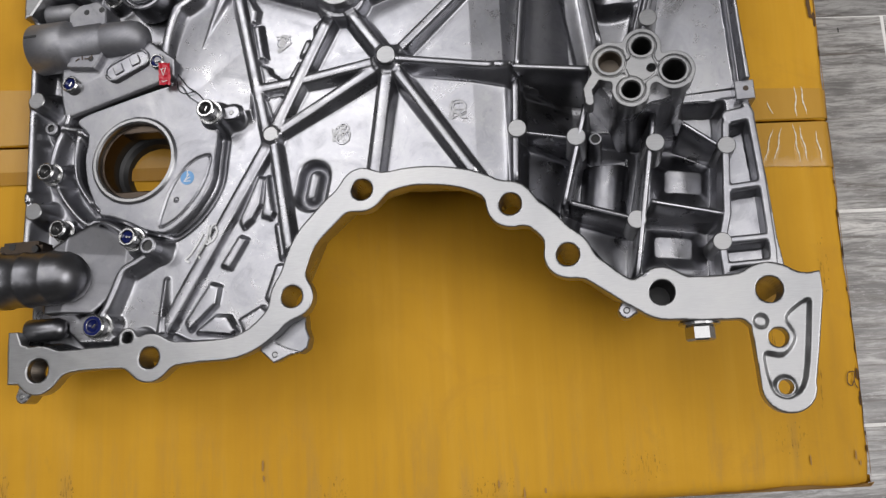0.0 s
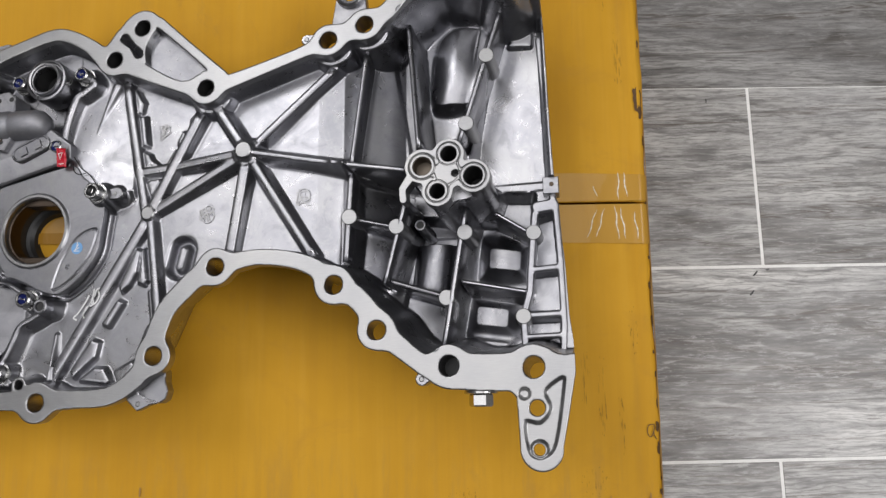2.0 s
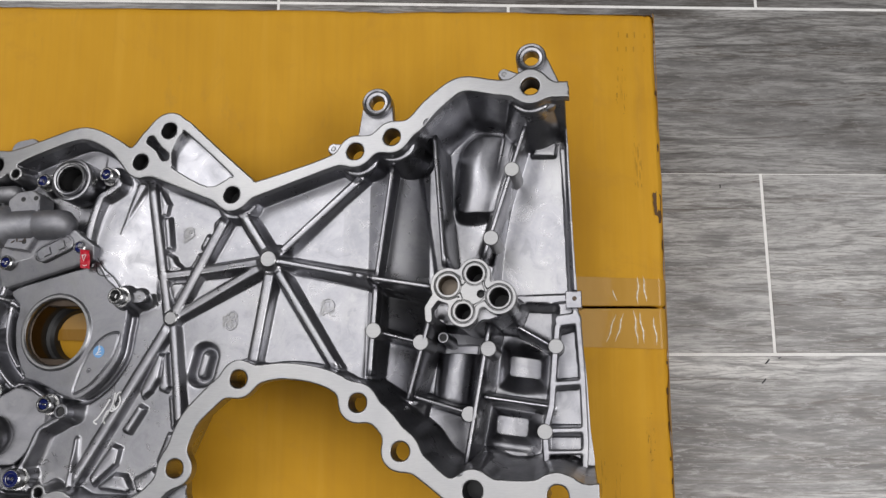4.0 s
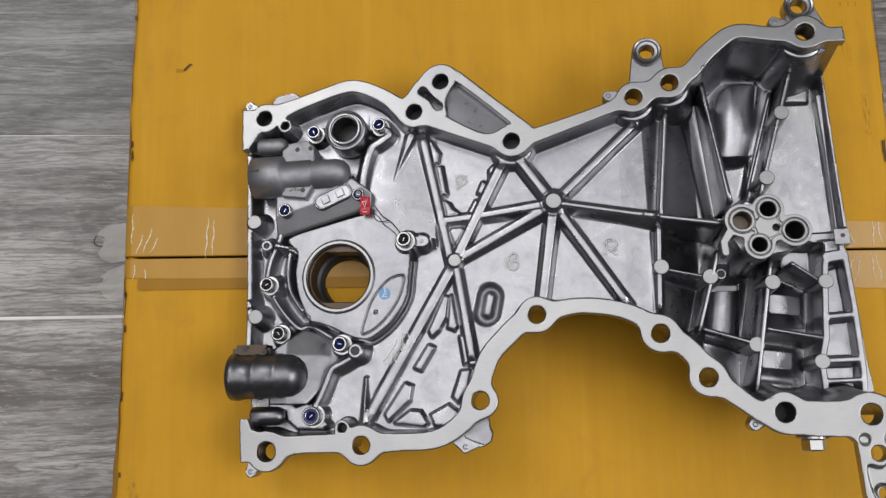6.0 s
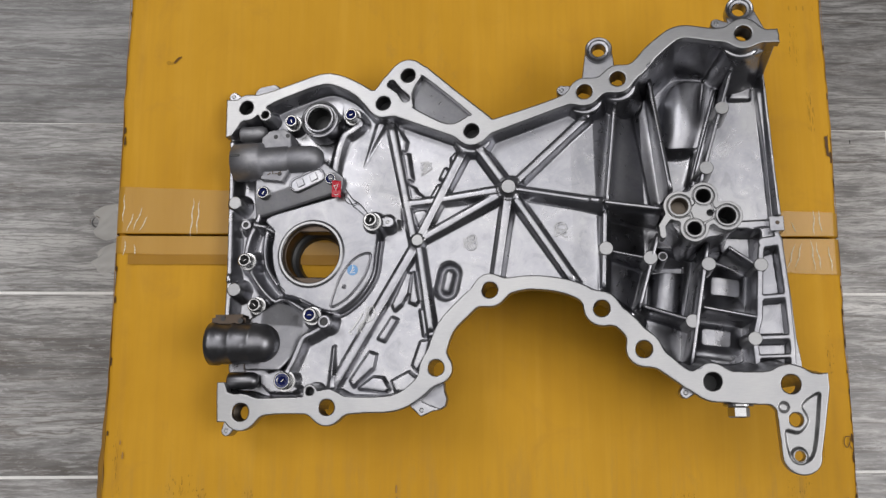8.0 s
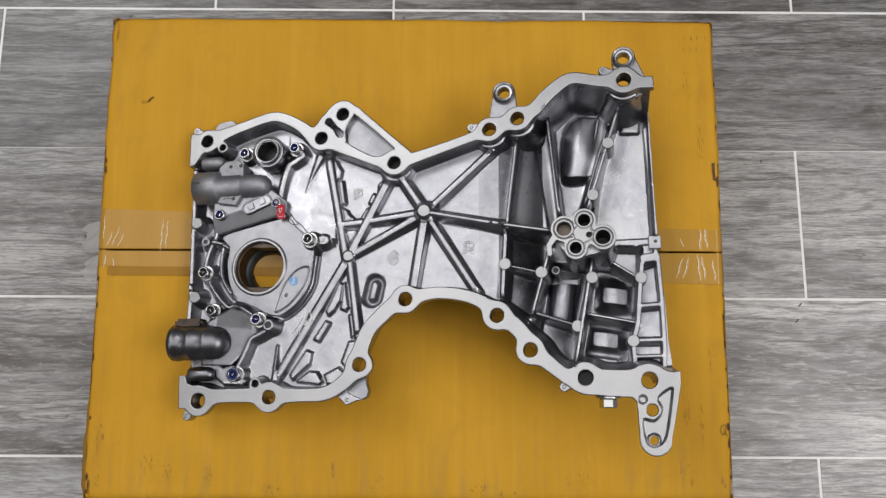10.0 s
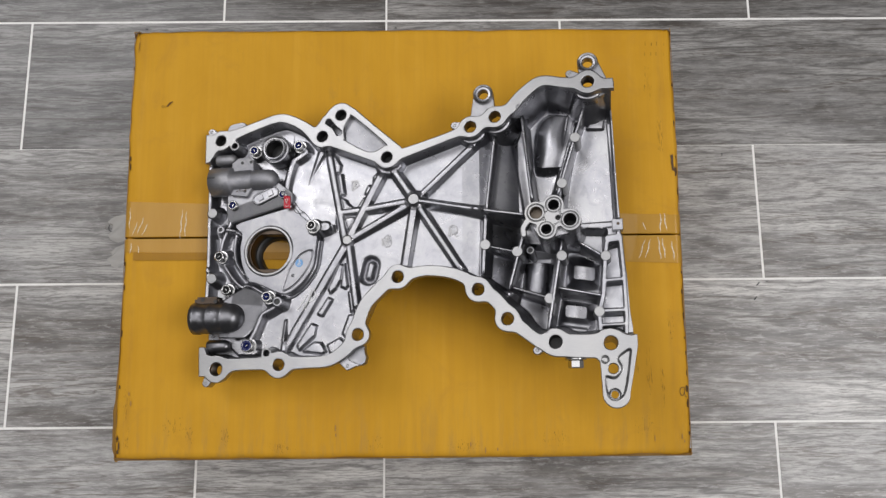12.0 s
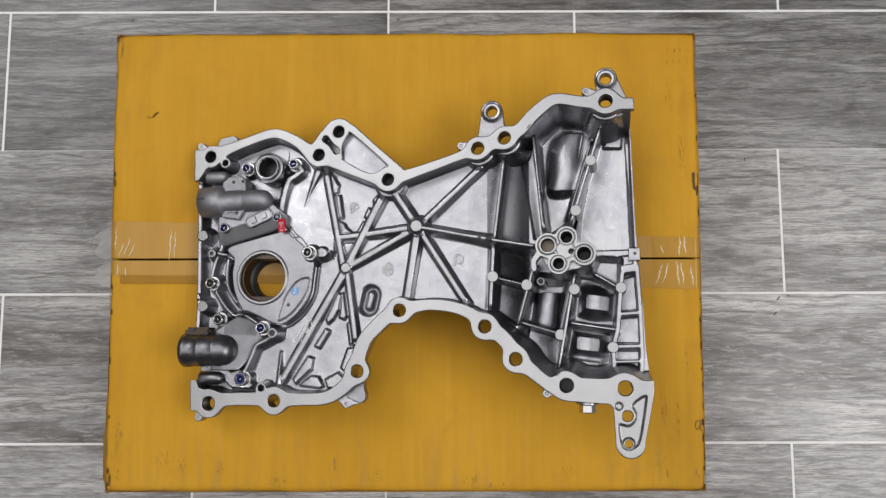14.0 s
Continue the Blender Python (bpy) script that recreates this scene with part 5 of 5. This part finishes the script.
for x, y, tx, ty in ((41.5, 90, 52, 86), (108, -106.5, 114, -100), (-178.5, -129.5, -172, -118), (-188, 101, -180, 92), (142, 129.5, 152, 122)):
    lug(x, y, tx, ty)
sheet("cast_tab", lambda X, Y: drilled(d_poly(X, Y, [(-38, -99), (-37.6, -105), (-36, -109.5), (-37, -113.5), (-39.7, -115.2), (-45, -114.4), (-53.5, -110.5), (-50, -101)]) - 1.0, X, Y), (-60, -120, -24, -90), 0.45, -7.0, -14, CAST_DARK, cover, "rounded cast lobe under the flange", chamfer=0.7)
tab = sheet("pin_tab", lambda X, Y: drilled(d_poly(X, Y, [(-57.5, -114), (-54, -117.3), (-51.2, -119.8), (-48.9, -119), (-44, -116.7), (-39.5, -115.9), (-44.5, -114.4), (-51, -111.6), (-52, -108)]) - 0.5, X, Y), (-62, -124, -34, -104), 0.4, -4.5, -9, CAST, cover, chamfer=0.4)
lathe_part("pin_end", [(0, 0.3), (1.0, 0.3), (1.5, 0), (1.5, -1), (0, -1)], -50.6, -116.6, -4.5, PAD_METAL, tab, segs=20)
sheet("cast_tab", lambda X, Y: drilled(d_strip(X, Y, [(-168, 103, 6.5), (-161, 104.5, 6.0)]), X, Y), (-180, 88, -140, 114), 0.5, -9.5, -14, CAST_DARK, cover, chamfer=0.6)
sheet("edge_block", lambda X, Y: np.maximum(np.abs(X - 177) - 4.6, np.abs(Y - 3.5) - 5.0), (170, -4, 184, 11), 0.4, -41, -52, CAST, cover, chamfer=0.5)
# flat dark disc painted for the shaded hole in the block
lathe_part("block_hole", [(0, 0.1), (1.3, 0.1), (1.4, -0.3), (0, -0.3)], 177.5, 4, -40.8, DARK_STEEL, cover, segs=18)

# hex plug screwed into the lower edge
plug = lathe_part("hex_plug", [(0, 0), (7.6, 0), (8.6, 1.2), (8.6, 2.2), (7.2, 2.6), (0, 2.6)], 138, -112, -10, STEEL, cover, "zinc plated hex plug with a washer", segs=36, axis="y")
bm = lathe_bm([(0, 0), (0.0056, 0), (0.0062, 0.0007), (0.0062, 0.0056), (0.0052, 0.0064), (0, 0.0064)], 6, mm(138, -114.5, -10) @ Matrix.Rotation(math.pi / 2, 4, "X"))
part("hex_head", bm, STEEL, plug)

# stamped rings and scrawl
for x, y, r in ((38.5, -1, 3.2), (-20.5, -10.6, 3.0), (-20, -5.5, 2.4), (-51, 45.5, 3.2)):
    prof = [(r - 0.6, 0), (r - 0.3, 0.35), (r + 0.3, 0.35), (r + 0.6, 0)]
    lathe_part("cast_ring", prof, x, y, -15.45, CAST, cover, segs=28)
    bm = box_bm(-0.0014, -0.0003, 0, 0.0014, 0.0003, 0.0004)
    bm.transform(mm(x, y, -15.45) @ Matrix.Rotation(0.7 + x, 4, "Z"))
    part("cast_mark", bm, CAST, cover)


SCRAWL = [[(-84.0, -52.4), (-86.1, -49.3), (-88.5, -50.8), (-88.8, -55.5), (-87.1, -59.2), (-84.7, -58.0), (-83.2, -54.4), (-84.1, -51.7)],
          [(-89.6, -49.4), (-90.1, -53.4), (-91.4, -60.0), (-88.8, -55.5), (-86.5, -58.3), (-88.5, -60.2), (-90.5, -56.7), (-93.0, -61.6), (-93.8, -65.9), (-91.2, -62.7), (-90.7, -60.1), (-93.2, -59.9), (-95.4, -63.8), (-95.8, -67.8), (-93.1, -65.2), (-92.3, -62.3), (-94.8, -62.5), (-91.6, -67.3)],
          [(-99.4, -67.6), (-101.7, -66.2), (-99.0, -63.6), (-95.1, -57.8), (-92.6, -53.3)]]


def stroke(name, pts, z, width, mat, parent):
    """A thin painted or scratched line; z: its height, or None to lie on the casting."""
    bm = bmesh.new()
    prev = None
    rows = []
    for i, (x, y) in enumerate(pts):
        a, b = pts[max(i - 1, 0)], pts[min(i + 1, len(pts) - 1)]
        l = math.hypot(b[0] - a[0], b[1] - a[1]) or 1
        nx, ny = -(b[1] - a[1]) / l * width, (b[0] - a[0]) / l * width
        rows += [(x + nx, y + ny), (x - nx, y - ny)]
    flat = np.array(rows)
    high = body_height(flat[:, 0], flat[:, 1]) + 0.55 if z is None else np.full(len(rows), z)
    made = [bm.verts.new((x * 0.001, y * 0.001, float(h) * 0.001)) for (x, y), h in zip(rows, high)]
    for i in range(len(pts)):
        row = made[2 * i:2 * i + 2]
        if prev:
            bm.faces.new((prev[0], row[0], row[1], prev[1]))
        prev = row
    part(name, bm, mat, parent)


for pts in SCRAWL:
    stroke("chalk_scrawl", smooth_line(pts, 5), None, 0.5, WHITE, cover)
random.seed(5)
for x, y in ((-21, -9), (38, -2), (-51, 44)):
    for k in range(3):
        pts = [(x + random.uniform(-4.5, 4.5), y + random.uniform(-5, 5)) for j in range(6)]
        stroke("scratch", smooth_line(pts, 5), None, 0.25, PAD_METAL, cover)

# smooth right-hand rim and ladder frame
def along(line, X, Y):
    best, z = np.full(X.shape, 1e3), np.zeros(X.shape)
    for (x0, y0, c0), (x1, y1, c1) in zip(line, line[1:]):
        d, f = d_segment(X, Y, x0, y0, x1, y1)
        z = np.where(d < best, c0 + f * (c1 - c0), z)
        best = np.minimum(best, d)
    return best, z


sheet("rim", lambda X, Y: along(RIM[:3], X, Y)[0] - 1.9, (168, -4, 184, 100), 0.5, lambda X, Y: along(RIM[:3], X, Y)[1] - 1.0 * np.clip(1 + (along(RIM[:3], X, Y)[0] - 1.9) / 1.2, 0, 1) ** 2, lambda X, Y: along(RIM[:3], X, Y)[1] - 16, RAIL, cover, smooth=True)


def ladder_sd(X, Y):
    d = np.minimum(along(RIM[2:], X, Y)[0] - 1.9, along(LADDER, X, Y)[0] - 2.0)
    for x0, y0, x1, y1, w in ((164, -44.5, 179, -43.5, 1.8), (160, -70.5, 179, -70, 1.8), (161, -82.5, 179, -82, 1.5), (169, -8, 177, -7, 3.6)):
        d = smin(d, d_segment(X, Y, x0, y0, x1, y1)[0] - w, 1.5)
    return d


sheet("ladder_frame", ladder_sd, (154, -96, 186, 6), 0.4, lambda X, Y: -45.0 - 1.1 * np.clip(1 + ladder_sd(X, Y) / 1.1, 0, 1) ** 2, -62.0, RAIL, cover, "cast ladder frame along the outer wall", smooth=True)

for pts in ([(-105.4, 30.4), (-102.2, 26), (-99.5, 22.6), (-94, 18.4), (-88.3, 11.2)], [(-105.8, 26.5), (-104.6, 21.5), (-101, 19.2), (-96.5, 19.8)]):
    stroke("joint_line", smooth_line(pts, 5), -8.2, 0.3, SEAM, cover)

# labels stuck on the pump plate
lathe_part("stamp_dot", [(0, 0.12), (3.6, 0.12), (3.6, 0), (0, 0)], -98.5, -26, -8.35, BLUE_DOT, cover, "small round light blue inspection stamp", segs=28)
for k in range(4):
    bm = box_bm(-0.0018, -0.00022, 0.0, 0.0018, 0.00022, 0.0002)
    bm.transform(mm(-98.5, -26 + (k - 1.5) * 1.2, -8.22) @ Matrix.Rotation(0.5 * k, 4, "Z"))
    part("stamp_mark", bm, WHITE, cover)
bm = bmesh.new()
rows = []
for i in range(9):
    rows.append([bm.verts.new((0.0064 * (i / 8 - 0.5) + 0.0005 * noise.noise((j * 0.6, i * 0.2, 3.0)), 0.011 * (j / 12 - 0.5) + 0.0005 * noise.noise((i * 0.5, j * 0.2, 6.0)), 0.0007 * noise.noise((i * 0.55, j * 0.5, 1.0)))) for j in range(13)])
for a, b in zip(rows, rows[1:]):
    for j in range(12):
        bm.faces.new((a[j], b[j], b[j + 1], a[j + 1]))
bm.transform(mm(-109.5, 28.5, -2.2) @ Matrix.Rotation(-0.08, 4, "Z") @ Matrix.Rotation(0.28, 4, "X"))
red = part("red_label", bm, RED, cover, "small crinkled shiny red inspection label", smooth=True)
stroke("label_scrawl", [(-111, 31), (-109.5, 27), (-108.4, 31.2), (-110.6, 30.6)], -1.1, 0.24, WHITE, red)
stroke("label_scrawl", [(-111.6, 25.4), (-110.2, 24.6), (-108.0, 25.2)], -3.0, 0.2, WHITE, red)

# ---- tiled floor ----
floor = tagged(part("floor", box_bm(-4.4, -2.8, -0.03, 4.4, 3.2, -0.0004), GROUT, None), "grey wood-look plank tiles with white grout lines", "floor", kind="structure")
PITCH, LENGTH, JOINT = 0.153, 0.6115, 0.0023
OFFSET = {0: 0.634, 1: 0.4205, 2: 0.642, -1: 0.430, -2: 0.6335, -3: 0.43}


TONE = {2: (0.54, 0.64), 1: (0.55, 0.76), 0: (0.86, 1.08), -1: (1.08, 1.18), -2: (1.1, 1.16), -3: (1.02, 1.08)}  # tile tone by course, left and right; floor light falloff is mixed in
random.seed(11)


far_tiles = bmesh.new()
for row in range(-19, 22):
    start = OFFSET.get(row, 0.63 if row % 2 == 0 else 0.425)
    y0, y1 = row * PITCH + JOINT / 2, (row + 1) * PITCH - JOINT / 2
    if row == 0:
        y1 = PITCH - 0.0002
    if row == 1:
        y0 = PITCH + 0.0002
    for k in range(-8, 9):
        x0, x1 = start + (k - 1) * LENGTH + JOINT / 2, start + k * LENGTH - JOINT / 2
        pieces = [(x0, x1)]
        if x0 < 0.219 < x1:
            pieces = [(x0, 0.218), (0.220, x1)]
        for a, b in pieces:
            a, b = max(a, -4.399), min(b, 4.399)
            low, high = max(y0, -2.799), min(y1, 3.199)
            if b - a < 0.01 or high - low < 0.01:
                continue
            if abs(a - 0.1) > 1.9 or abs(low) > 1.3:
                bmesh.ops.create_cube(far_tiles, size=1, matrix=Matrix.Translation(((a + b) / 2, (low + high) / 2, -0.005)) @ Matrix.Diagonal((b - a, high - low, 0.01, 1)))
            else:
                ob = part("tile", box_bm(a, low, -0.01, b, high, 0.0, 0.0005), TILE, floor)
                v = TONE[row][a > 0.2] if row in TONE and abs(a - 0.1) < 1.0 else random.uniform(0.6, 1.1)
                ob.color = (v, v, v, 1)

outer = part("far_tiles", far_tiles, TILE, floor)
outer.color = (0.9, 0.9, 0.9, 1)
tagged(outer, kind="stuff")

# ---- crumbs on the floor ----
def crumb(name, x, y, pts, width, height, mat, label):
    """A short bent scrap lying flat on the tiles."""
    bm = bmesh.new()
    prev = None
    for i, (a, b) in enumerate(pts):
        q, r = pts[max(i - 1, 0)], pts[min(i + 1, len(pts) - 1)]
        l = math.hypot(r[0] - q[0], r[1] - q[1])
        nx, ny = -(r[1] - q[1]) / l, (r[0] - q[0]) / l
        w = width * (0.45 + 0.55 * math.sin(math.pi * (i + 0.6) / (len(pts) + 0.2)))
        row = [bm.verts.new(((a + nx * k * w) * 0.001, (b + ny * k * w) * 0.001, z * 0.001)) for k, z in ((-1, 0), (-0.5, height), (0.5, height), (1, 0))]
        if prev:
            for k in range(4):
                bm.faces.new((prev[k], row[k], row[(k + 1) % 4], prev[(k + 1) % 4]))
        else:
            bm.faces.new(row)
        prev = row
    bm.faces.new(prev[::-1])
    ob = tagged(part(name, bm, mat, None), label, "debris", group="crumbs on the tiles")
    ob.location = (x, y, 0.0)


for x, y, pts, width, name, label in (
        (-0.082, 0.062, ((-3, 4), (-4.5, 1), (-4, -2), (-1, -4), (3, -4.5)), 0.6, "plastic_scrap", "small dark curled scrap on the grey tiles"),
        (0.627, -0.006, ((-2, -1.6), (0, 0.2), (1.6, 2.2)), 0.7, "crumb", "tiny black crumb near a grout line"),
        (0.623, -0.022, ((-2, -1.2), (-0.4, 0), (1.5, 2.4)), 0.7, "crumb", "tiny black crumb near a grout line"),
        (0.637, -0.003, ((-1.2, 0.3), (0, 0), (1.4, 0.8)), 0.5, "crumb", "tiny black crumb near a grout line"),
        (-0.058, 0.297, ((-1.4, 0), (0, 0.4), (1.2, 0)), 0.7, "crumb", "tiny dark crumb on the grey tiles"),
        (0.23, 0.297, ((-1.4, 0), (0, 0.4), (1.2, 0)), 0.7, "crumb", "tiny dark crumb on the grey tiles"),
        (0.598, 0.142, ((0, -1.8), (0.3, 0), (0, 1.6)), 0.5, "crumb", "tiny dark crumb on the grey tiles")):
    crumb(name, x, y, pts, width, 0.5, BLACK, label)
